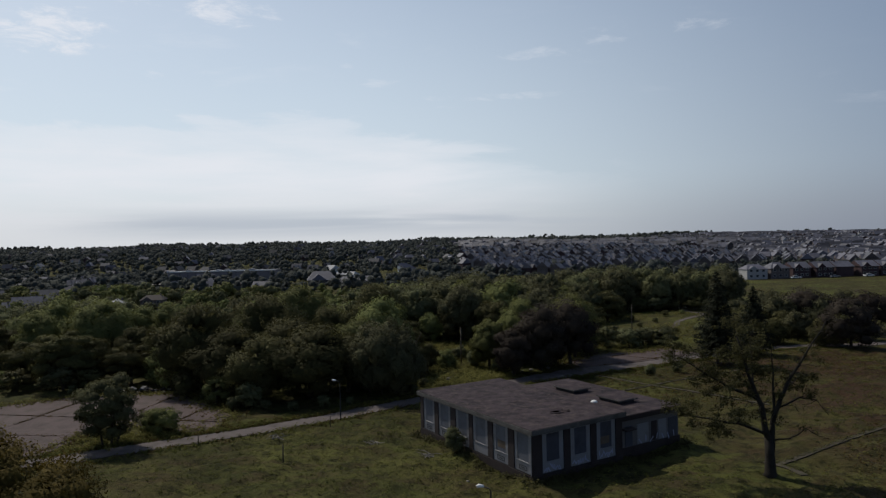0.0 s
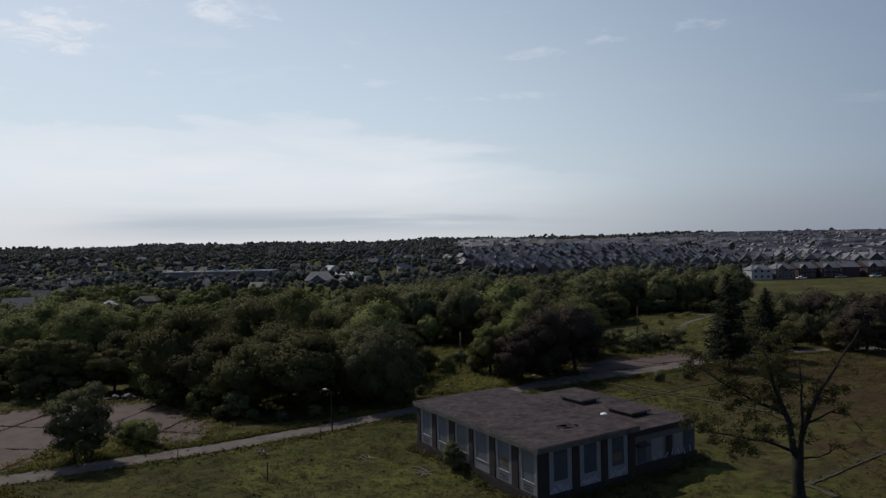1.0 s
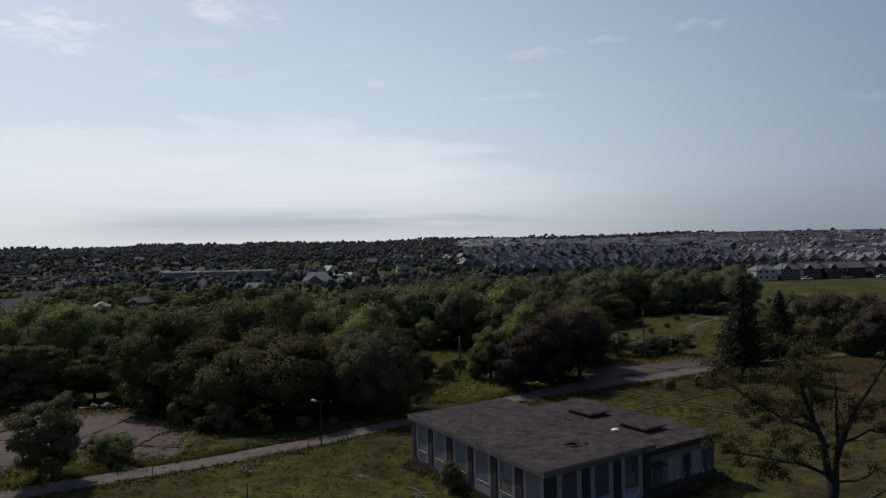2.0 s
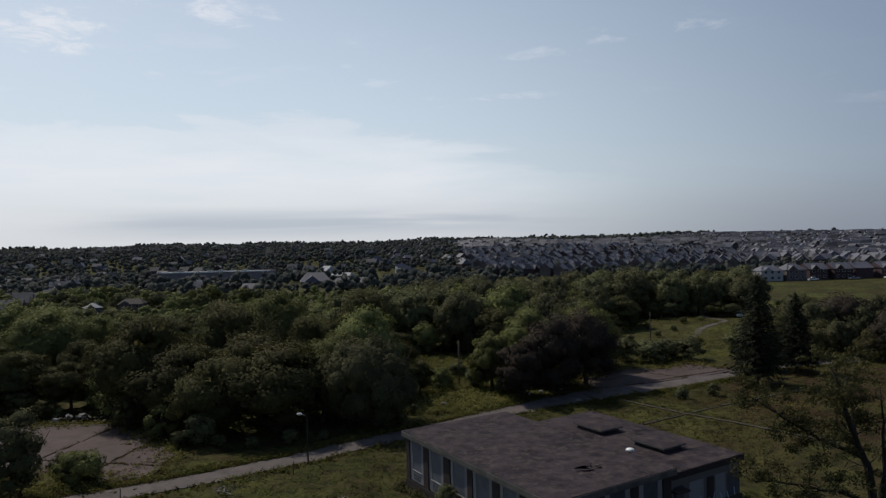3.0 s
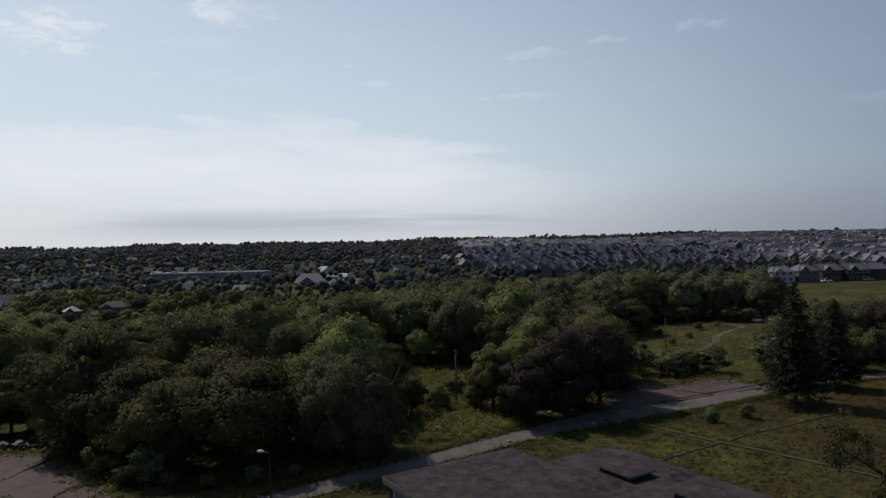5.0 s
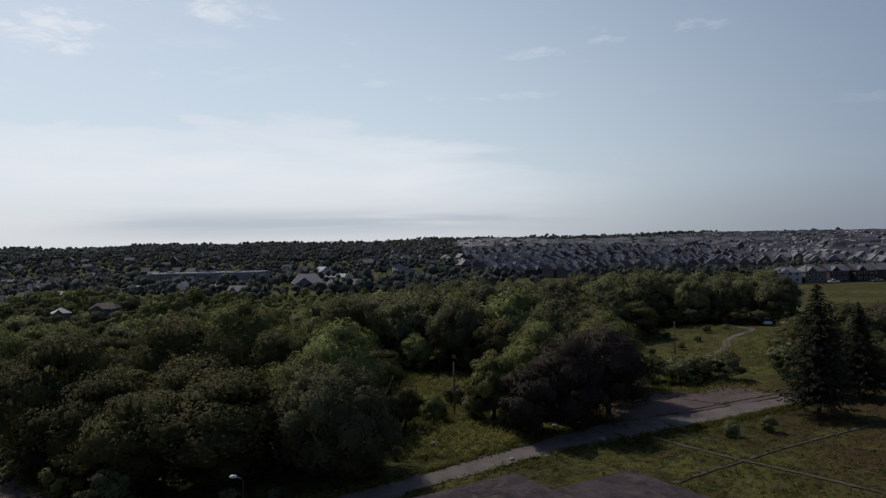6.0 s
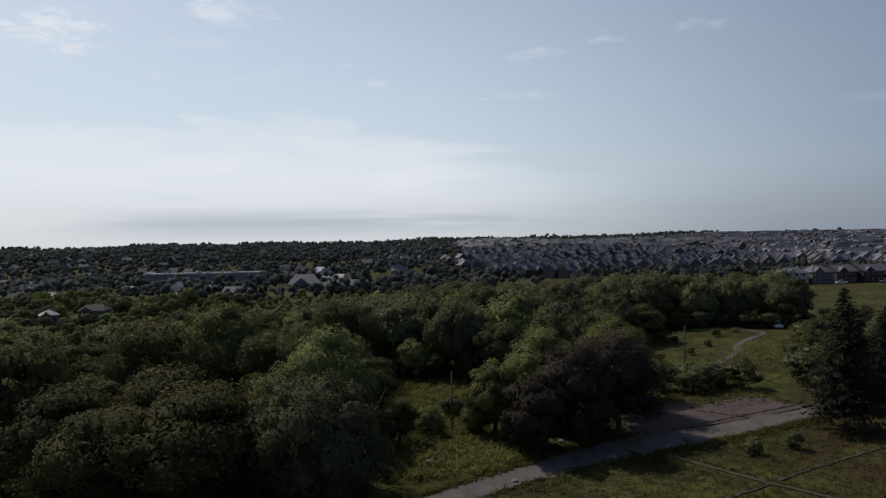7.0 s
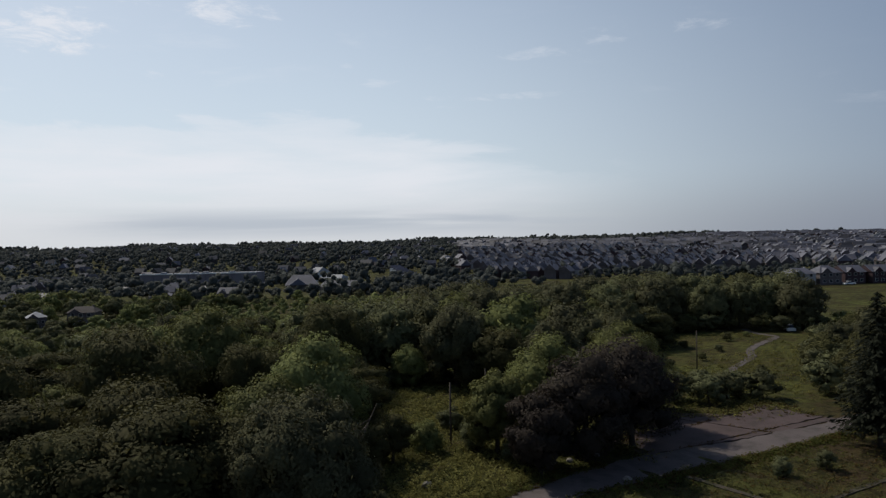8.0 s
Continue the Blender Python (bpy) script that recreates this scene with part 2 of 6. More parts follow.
M_BARK = material("bark", (0.055, 0.045, 0.035), 0.95, 0.35, 1.5, 10.0, bump=0.7, bump_scale=12.0, spec=0.1)
M_BARK2 = material("grey_dead_bark", (0.02763, 0.02438, 0.02015), 0.95, 0.3, 1.5, 10.0, bump=0.7, bump_scale=12.0, spec=0.1)
M_LEAF = leaf_mat("leaves_mid_green", (0.1035, 0.1165, 0.0423), (0.1529, 0.1635, 0.0565), 0.6)
M_LEAF_D = leaf_mat("leaves_dark_green", (0.0831, 0.0885, 0.0447), (0.1151, 0.1187, 0.0556), 0.5)
M_LEAF_Y = leaf_mat("leaves_yellow_green", (0.062, 0.046, 0.012), (0.092, 0.067, 0.015), 0.5)
M_LEAF_O = leaf_mat("leaves_olive", (0.0540, 0.0530, 0.0216), (0.0767, 0.0734, 0.0281), 0.4)
M_LEAF_W = leaf_mat("leaves_willow_olive", (0.0682, 0.0682, 0.0374), (0.0913, 0.0902, 0.0451), 0.2)
M_LEAF_P = leaf_mat("leaves_purple_brown", (0.0370, 0.0292, 0.0261), (0.0502, 0.0412, 0.0301), 0.2)
# leaf green with the grey of distance haze mixed into its colour
M_LEAF_HAZE = leaf_mat("leaves_hazed_grey_green", (0.056, 0.064, 0.058), (0.076, 0.084, 0.074), 0.4)
M_NEEDLE = leaf_mat("spruce_needles", (0.019, 0.022, 0.014), (0.027, 0.030, 0.018), 0.3)
M_WEED = material("tall_weeds", (0.0827, 0.0943, 0.0247), 0.9, 0.3, 0.08, 1.0, tint=(0.1102, 0.1070, 0.0312), bump=0.0, per_island=0.18, spec=0.03, translucent=0.4)
# lush weeds, coloured lighter than M_WEED to offset the clumps' own shade
M_WEED_L = material("lightened_lush_weeds", (0.1274, 0.1211, 0.0400), 0.9, 0.3, 0.08, 1.0, tint=(0.1664, 0.1568, 0.0500), bump=0.0, per_island=0.25, spec=0.03, translucent=0.4)
M_WEED_B = material("dry_brown_weeds", (0.0726, 0.0484, 0.0194), 0.9, 0.3, 0.1, 1.0, tint=(0.0871, 0.0600, 0.0213), bump=0.0, per_island=0.4, spec=0.03, translucent=0.35)
M_GOLD = material("goldenrod", (0.112, 0.084, 0.014), 0.9, 0.3, 0.3, 2.0, bump=0.0, per_island=0.4, spec=0.1, translucent=0.2)
M_ROCK = material("pale_boulder", (0.176, 0.16, 0.14), 0.9, 0.25, 1.5, 9.0, bump=0.4)
# grey shingles of the far roofs; the blue in them stands for haze
M_SHINGLE = material("hazed_grey_roof_shingles", (0.066, 0.066, 0.082), 0.7, 0.3, 0.3, 4.0, bump=0.2, per_object=0.8, per_island=0.7, spec=0.35)
M_HBRICK = material("house_brick_red", (0.055, 0.037, 0.040), 0.9, 0.2, 0.4, 5.0, bump=0.1, per_object=0.3, spec=0.15)
M_HTAN = material("house_brick_tan", (0.085, 0.074, 0.074), 0.9, 0.2, 0.4, 5.0, bump=0.1, per_object=0.5, per_island=0.3, spec=0.15)
M_HWHITE = material("house_siding_white", (0.3, 0.3, 0.3), 0.8, 0.1, 0.4, 5.0, bump=0.05, spec=0.2)
M_BROWNROOF = material("brown_roof_shingles", (0.042, 0.034, 0.032), 0.85, 0.3, 0.3, 4.0, bump=0.2, spec=0.2)
M_GLASS = material("dark_window_glass", (0.03, 0.034, 0.04), 0.15, 0.2, 1.0, 5.0, bump=0.0, spec=0.6)
M_INDUS = material("pale_metal_cladding", (0.16, 0.148, 0.1628), 0.7, 0.12, 0.1, 3.0, stain=(0.16, 0.148, 0.148), stain_scale=0.1, bump=0.05)


# ------------------------------------------------------------ mesh helpers
def mesh_of(name, verts, faces, mats, slots=None, smooth=False, normals=None):
    me = bpy.data.meshes.new(name)
    v = np.asarray(verts, dtype=np.float32).reshape(-1, 3)
    if isinstance(faces, np.ndarray):
        k = faces.shape[1]
        me.vertices.add(len(v))
        me.vertices.foreach_set("co", v.ravel())
        me.loops.add(faces.size)
        me.loops.foreach_set("vertex_index", faces.astype(np.int32).ravel())
        me.polygons.add(len(faces))
        me.polygons.foreach_set("loop_start", np.arange(0, faces.size, k, dtype=np.int32))
        me.update(calc_edges=True)
    else:
        me.from_pydata([tuple(map(float, q)) for q in v], [], faces)
        me.update()
    for q in mats if isinstance(mats, (list, tuple)) else [mats]:
        me.materials.append(q)
    if slots is not None:
        me.polygons.foreach_set("material_index", np.asarray(slots, dtype=np.int32))
    if smooth:
        me.polygons.foreach_set("use_smooth", np.ones(len(me.polygons), dtype=bool))
    me.validate()
    if normals is not None:
        me.polygons.foreach_set("use_smooth", np.ones(len(me.polygons), dtype=bool))
        me.normals_split_custom_set_from_vertices(np.asarray(normals, dtype=np.float32).tolist())
    return me


def bm_mesh(name, bm, mt):
    bmesh.ops.recalc_face_normals(bm, faces=bm.faces)
    me = bpy.data.meshes.new(name)
    bm.to_mesh(me)
    bm.free()
    me.materials.append(mt)
    return me


def part(name, data, mt, parent, label="", at=None):
    """One mesh object under a thing or a part; data is a bmesh or a mesh."""
    if isinstance(data, bmesh.types.BMesh):
        data = bm_mesh(name, data, mt)
    ob = new(name, data)
    ob.parent = parent
    if at is not None:
        ob.matrix_basis = at
    return tagged(ob, label)


def thing(name, m, label, category, group="", kind=""):
    ob = new(name)
    ob.empty_display_size = 0.2
    ob.matrix_basis = m
    return tagged(ob, label, category, group, kind)


def box(x0, x1, y0, y1, z0, z1, bevel=0.0, bm=None):
    b = bmesh.new() if bm is None else bm
    m = Matrix.Translation(((x0 + x1) / 2, (y0 + y1) / 2, (z0 + z1) / 2)) @ Matrix.Diagonal((abs(x1 - x0), abs(y1 - y0), abs(z1 - z0), 1))
    got = bmesh.ops.create_cube(b, size=1.0, matrix=m)
    if bevel:
        es = list({e for v in got["verts"] for e in v.link_edges})
        bmesh.ops.bevel(b, geom=es, offset=bevel, segments=2, affect="EDGES", profile=0.5)
    return b


def tube(V, F, pts, radii, sides=7):
    """Adds a tapered tube along pts to the lists V and F."""
    base = len(V)
    n = len(pts)
    pts = [Vector(p) for p in pts]
    for i, (p, r) in enumerate(zip(pts, radii)):
        d = (pts[min(i + 1, n - 1)] - pts[max(i - 1, 0)]).normalized()
        a = d.orthogonal().normalized() if abs(d.z) < 0.9 else Vector((1, 0, 0)).cross(d).normalized()
        b = d.cross(a)
        for k in range(sides):
            w = 2 * math.pi * k / sides
            V.append(tuple(p + r * (math.cos(w) * a + math.sin(w) * b)))
    for i in range(n - 1):
        for k in range(sides):
            q = base + i * sides
            F.append((q + k, q + (k + 1) % sides, q + sides + (k + 1) % sides, q + sides + k))
    F.append(tuple(base + (n - 1) * sides + k for k in range(sides)))
    F.append(tuple(base + k for k in reversed(range(sides))))


# ------------------------------------------------------------ ground
def smooth(a, b, v):
    t = np.clip((v - a) / (b - a), 0, 1)
    return t * t * (3 - 2 * t)


ROAD = [(-75, 46), (-50, 56.5), (-38, 62.5), (-31.2, 66.3), (-26.5, 68.8), (-21.6, 71.5), (-17, 74.3), (-13.5, 76.6), (-9.6, 79.9), (-6.3, 82.2),
        (1.0, 87.9), (7.2, 92.3), (12, 96.0), (17, 99.0), (21.5, 101.3), (26.5, 103.6), (31, 105.6), (36, 108.0), (41, 110.5), (47, 114.2), (54, 117.2), (66, 119.5), (90, 121)]
ROAD_W = [3.0] * 9 + [2.8, 2.8, 3.0, 3.8, 4.6, 4.8, 4.4, 3.8, 3.4, 3.0, 2.9, 2.8, 2.8, 2.8]


def road_gap(x, y):
    """Distance from the lane's middle line."""
    best = 99.0
    for (x0, y0), (x1, y1) in zip(ROAD, ROAD[1:]):
        dx, dy = x1 - x0, y1 - y0
        t = np.clip(((x - x0) * dx + (y - y0) * dy) / (dx * dx + dy * dy), 0, 1)
        best = np.minimum(best, np.hypot(x - x0 - t * dx, y - y0 - t * dy))
    return best


FOOTPATHS = [([(21.9, 97.6), (24.4, 93.8), (27.3, 90.2), (32.4, 84.1), (37.5, 78.0)], 0.75), ([(19.6, 85.0), (23.5, 87.6), (27.4, 90.0), (31.6, 92.7), (38.9, 96.9), (46, 100.5)], 0.65),
                              ([(28.3, 57.4), (36, 62.6), (44.5, 68.2), (56, 76)], 0.7), ([(27.4, 58.2), (28.5, 56.4), (28.9, 54.6)], 0.8)]
PATH_LINES = [(a, b) for line, _ in FOOTPATHS for a, b in zip(line, line[1:])]


def path_gap(x, y):
    """Distance from the nearest footpath's middle line."""
    best = 99.0
    for (x0, y0), (x1, y1) in PATH_LINES:
        dx, dy = x1 - x0, y1 - y0
        t = np.clip(((x - x0) * dx + (y - y0) * dy) / (dx * dx + dy * dy), 0, 1)
        best = np.minimum(best, np.hypot(x - x0 - t * dx, y - y0 - t * dy))
    return best


def inside_box(x, y, x0, x1, y0, y1):
    return ((x > x0) & (x < x1) & (y > y0) & (y < y1)) * 1.0


def height(x, y):
    x, y = np.asarray(x, float), np.asarray(y, float)
    near = 0.05 * np.sin(x * 0.31 + 1.3 * np.sin(y * 0.17)) * np.sin(y * 0.27 + 0.6)
    bumps = 0.0
    for k, (a, f) in enumerate(((0.3, 0.9), (1.4, 1.5), (2.2, 2.3), (0.9, 3.1), (2.8, 0.55), (1.9, 0.38))):
        u, v = x * math.cos(a) + y * math.sin(a), -x * math.sin(a) + y * math.cos(a)
        bumps = bumps + np.sin(u * f + 1.9 * np.sin(v * f * 0.63 + k) + 2.1 * k) / (1 + 0.3 * f)
    flat = smooth(1.6, 3.6, road_gap(x, y)) * smooth(0.5, 1.6, path_gap(x, y)) * (1 - inside_box(x, y, -88, -24.5, 50, 93)) * (1 - inside_box(x, y, 17, 46, 101, 122)) * (1 - smooth(110, 135, y)) * smooth(20, 40, y)
    near = near + 0.115 * bumps * flat
    rise = 21.0 * smooth(380, 1500, y) + 3.0 * smooth(450, 1100, y) - 12.0 * smooth(1500, 2400, y)
    roll_ = smooth(350, 700, y) * (1.6 * np.sin(x * 0.011 + 0.8) + 1.1 * np.sin(x * 0.023 + y * 0.006))
    dip = -1.5 * smooth(120, 190, y) * (1 - smooth(300, 420, y)) * (1 - smooth(20, 60, x))
    lift = 1.3 * smooth(180, 290, y) * smooth(60, 130, x) * (1 - smooth(450, 700, y))
    dip = dip - 6.0 * smooth(400, 510, y) * (1 - smooth(560, 850, y)) * (1 - smooth(-110, -20, x))
    return near * (1 - smooth(130, 200, y)) + rise + roll_ + dip + lift


def gz(x, y):
    return float(height(x, y))


def axis(parts):
    out = []
    for a, b, n in parts:
        out.extend(np.linspace(a, b, n, endpoint=False))
    out.append(parts[-1][1])
    return np.array(out)


def ground_sheet():
    xs = axis([(-4600, -600, 20), (-600, -120, 24), (-120, -60, 24), (-60, 75, 190), (75, 120, 20), (120, 600, 24), (600, 4600, 20)])
    ys = axis([(-600, 0, 15), (0, 38, 16), (38, 122, 124), (122, 150, 14), (150, 500, 40), (500, 1700, 60), (1700, 4700, 20)])
    X, Y = np.meshgrid(xs, ys)
    V = np.stack([X, Y, height(X, Y)], -1).reshape(-1, 3)
    nx, ny = len(xs), len(ys)
    i = (np.arange(ny - 1)[:, None] * nx + np.arange(nx - 1)[None]).ravel()
    F = np.stack([i, i + 1, i + nx + 1, i + nx], 1)
    g = new("ground", mesh_of("ground", V, F, M_GRASS, smooth=True))
    tagged(g, "rough green and brown meadow rising to a far ridge", "ground", kind="structure")


ground_sheet()


def strip(name, pts, widths, mt, lift=0.05, thick=0.2, wobble=0.0, seed=1):
    """A slab along a line over the ground, with its own thickness and slightly uneven edges."""
    rng = np.random.default_rng(seed)
    P = [Vector((*p, 0)) for p in pts]
    dense, wd = [], []
    for i in range(len(P) - 1):
        n = max(2, int((P[i + 1] - P[i]).length / 0.8))
        for k in range(n):
            f = k / n
            p0, p1, p2, p3 = P[max(i - 1, 0)], P[i], P[i + 1], P[min(i + 2, len(P) - 1)]
            dense.append(0.5 * ((2 * p1) + (p2 - p0) * f + (2 * p0 - 5 * p1 + 4 * p2 - p3) * f * f + (3 * p1 - p0 - 3 * p2 + p3) * f ** 3))
            wd.append(widths[i] * (1 - f) + widths[i + 1] * f)
    dense.append(P[-1])
    wd.append(widths[-1])
    V, F = [], []
    for i, p in enumerate(dense):
        d = (dense[min(i + 1, len(dense) - 1)] - dense[max(i - 1, 0)]).normalized()
        s = Vector((-d.y, d.x, 0))
        a = p + s * (wd[i] / 2 + rng.normal() * wobble)
        b = p - s * (wd[i] / 2 + rng.normal() * wobble)
        for q in (a, b):
            z = gz(q.x, q.y)
            V.append((q.x, q.y, z + lift))
            V.append((q.x, q.y, z + lift - thick))
    for i in range(len(dense) - 1):
        k = 4 * i
        F += [(k, k + 2, k + 6, k + 4), (k, k + 4, k + 5, k + 1), (k + 2, k + 3, k + 7, k + 6), (k + 1, k + 5, k + 7, k + 3)]
    F += [(0, 1, 3, 2), (k + 4, k + 6, k + 7, k + 5)]
    me = mesh_of(name, V, F, mt)
    return new(name, me)


road = tagged(strip("road", ROAD, ROAD_W, M_ROAD, 0.06, 0.25, 0.16, 2), "narrow worn pale asphalt lane with crumbling grassy edges", "road", kind="structure")


def clip_poly(poly, p, n):
    """The part of a polygon on the side of the line through p to which n points."""
    out = []
    for i, a in enumerate(poly):
        b = poly[(i + 1) % len(poly)]
        da, db = (a - p).dot(n), (b - p).dot(n)
        if da >= 0:
            out.append(a)
        if (da >= 0) != (db >= 0):
            out.append(a + (b - a) * (da / (da - db)))
    return out


def lot(name, outline, cuts, label, gap=0.2, lift=0.07, seed=3):
    """A paved lot of separate slabs with open joints between them."""
    rng = random.Random(seed)
    pieces = [[Vector(q) for q in outline]]
    for p, q in cuts:
        p, q = Vector(p), Vector(q)
        d = (q - p).normalized()
        n = Vector((-d.y, d.x))
        nxt = []
        for poly in pieces:
            for s in (1, -1):
                g = gap * rng.uniform(0.5, 1.6)
                cut = clip_poly(poly, p + n * s * g / 2, n * s)
                if len(cut) > 2:
                    nxt.append(cut)
        pieces = nxt
    root = thing(name, Matrix(), label, "paved lot", kind="structure")
    for poly in pieces:
        bm = bmesh.new()
        edge = []
        for i, a in enumerate(poly):
            b = poly[(i + 1) % len(poly)]
            k = max(1, int((b - a).length / 0.9))
            for j in range(k):
                q = a + (b - a) * (j / k)
                edge.append(q + Vector((rng.gauss(0, 0.09), rng.gauss(0, 0.09))))
        z = lift + rng.uniform(-0.012, 0.03)
        f = bm.faces.new([bm.verts.new((q.x, q.y, z)) for q in edge])
        r = bmesh.ops.extrude_face_region(bm, geom=[f])
        bmesh.ops.translate(bm, verts=[g for g in r["geom"] if isinstance(g, bmesh.types.BMVert)], vec=(0, 0, -0.25))
        part("slab", bm, M_SLAB, root)
    return root


LOT_W = [(-85, 52), (-52, 59.5), (-39, 65), (-38.3, 74), (-33.5, 75), (-27.6, 71.9), (-25.2, 73.4), (-25.4, 79), (-30.5, 85.2), (-36.5, 91.2), (-49, 91.3), (-57, 86), (-88, 84)]
LOT_E = [(20.0, 103.2), (25.5, 105.6), (31.5, 107.9), (37, 110.4), (44, 114.2), (41.5, 116.2), (39.6, 120.8), (38.0, 120.8), (34.5, 116.6), (27.5, 118.0), (22.0, 112.5), (18.5, 108)]
CUTS_W = [((-56, 82), (-26, 76)), ((-36, 91), (-40, 66)), ((-60, 74), (-38, 71)), ((-47, 92), (-52, 60)), ((-31, 74), (-29, 88))]
CUTS_E = [((24, 110), (30.3, 114.3)), ((22, 103.8), (37.5, 112)), ((31, 112.5), (34.5, 109.5))]
lot("pavement_west", LOT_W,
    CUTS_W,
    "broken pale concrete lot with weeds in its joints")
lot("pavement_east", LOT_E,
    CUTS_E,
    "cracked pale concrete lot beside the lane")

for k, (pts, w) in enumerate(FOOTPATHS):
    tagged(strip("footpath", pts, [w * 0.75] * len(pts), M_PATH, 0.09, 0.2, 0.035, 20 + k), "narrow overgrown concrete footpath through grass", "path", kind="structure")
tagged(strip("field_track", [(37, 128), (43.4, 140.3), (48, 147), (52.5, 153), (55.5, 160), (60.5, 166.5), (65.5, 172.3), (67.5, 175.5), (65.8, 180), (66.5, 187)], [1.3] * 10, M_ROAD, 0.06, 0.2, 0.12, 31),
       "pale trodden track winding through the field", "path", kind="structure")

# ------------------------------------------------------------ the abandoned building
YAW = math.degrees(math.atan2(5.04, 8.3))
MB = pose(6.85, 54.28, 0.0, 0, 0, YAW)
LEN, WID, TOP = 18.25, 10.0, 3.92


def window_bay(parent, a, b, wall, dark, plate, torn=False):
    """A painted panel with an inset boarded window, on the west wall (x = 0) or the front wall (y = 0), from a to b."""
    def put(s0, s1, d0, d1, z0, z1, bevel=0.0):
        return box(-d1, -d0, s0, s1, z0, z1, bevel) if wall == "west" else box(s0, s1, -d1, -d0, z0, z1, bevel)
    z0, z1 = 0.62, TOP - 0.02
    m, sill = 0.36 if wall == "west" else 0.44, 1.52
    bay = part("window_bay", put(a, b, 0.0, 0.05, z0, sill, 0.012), M_WHITE, parent)
    part("side_strip", put(a, a + m, 0.0, 0.05, sill + 0.003, z1, 0.01), M_WHITE, bay)
    part("side_strip", put(b - m, b, 0.0, 0.05, sill + 0.003, z1, 0.01), M_WHITE, bay)
    part("head_strip", put(a + m + 0.003, b - m - 0.003, 0.0, 0.05, z1 - 0.12, z1, 0.01), M_WHITE, bay)
    part("sill", put(a + m - 0.06, b - m + 0.06, 0.052, 0.10, sill - 0.06, sill, 0.01), M_WHITE, bay)
    part("board", put(a + m + 0.005, b - m - 0.005, -0.04, 0.012, sill + 0.004, z1 - 0.124), dark, bay)
    if torn:
        part("loose_plywood", put(a + m + 0.02, b - m - 0.25, 0.016, 0.034, sill + 0.35, sill + 1.0), M_OCHRE, bay)
    if plate:
        c = (a + b) / 2
        w = 0.52
        for q in ((c - w, c - w + 0.07, 0.80, 1.18), (c + w - 0.07, c + w, 0.80, 1.18)):
            part("plate_border", put(q[0], q[1], 0.052, 0.066, q[2], q[3]), M_BLACK, bay)
        for q in ((0.80, 0.86), (1.12, 1.18)):
            part("plate_border", put(c - w + 0.073, c + w - 0.073, 0.052, 0.066, q[0], q[1]), M_BLACK, bay)
        part("plate_bar", put(c - 0.26, c + 0.20, 0.052, 0.064, 0.94, 1.02), M_BLACK, bay)
    return bay


def roof_sheet(x0, x1, y0, y1, z, seed, res=0.6, hole=None):
    """A thick sagging roof with an uneven felt surface."""
    rng = np.random.default_rng(seed)
    nx, ny = int((x1 - x0) / res) + 1, int((y1 - y0) / res) + 1
    xs, ys = np.linspace(x0, x1, nx), np.linspace(y0, y1, ny)
    X, Y = np.meshgrid(xs, ys)
    Z = z + 0.03 * np.sin(X * 0.9 + seed) * np.sin(Y * 0.7) + rng.normal(0, 0.012, X.shape)
    edge = np.minimum.reduce([X - x0, x1 - X, Y - y0, y1 - Y])
    Z = np.where(edge < 0.3, z + 0.02, Z)
    V = np.stack([X, Y, Z], -1).reshape(-1, 3).tolist()
    F = []
    for j in range(ny - 1):
        for i in range(nx - 1):
            q = j * nx + i
            cx, cy = (xs[i] + xs[i + 1]) / 2, (ys[j] + ys[j + 1]) / 2
            if hole and abs(cx - hole[0]) < hole[2] and abs(cy - hole[1]) < hole[3]:
                continue
            F.append((q, q + 1, q + nx + 1, q + nx))
    ring = [i for i in range(nx)] + [j * nx + nx - 1 for j in range(1, ny)] + [(ny - 1) * nx + i for i in range(nx - 2, -1, -1)] + [j * nx for j in range(ny - 2, 0, -1)]
    b0 = len(V)
    for q in ring:
        V.append((V[q][0], V[q][1], z - 0.30))
    n = len(ring)
    for k in range(n):
        F.append((ring[k], b0 + k, b0 + (k + 1) % n, ring[(k + 1) % n]))
    return mesh_of("roof", V, F, M_ROOF)


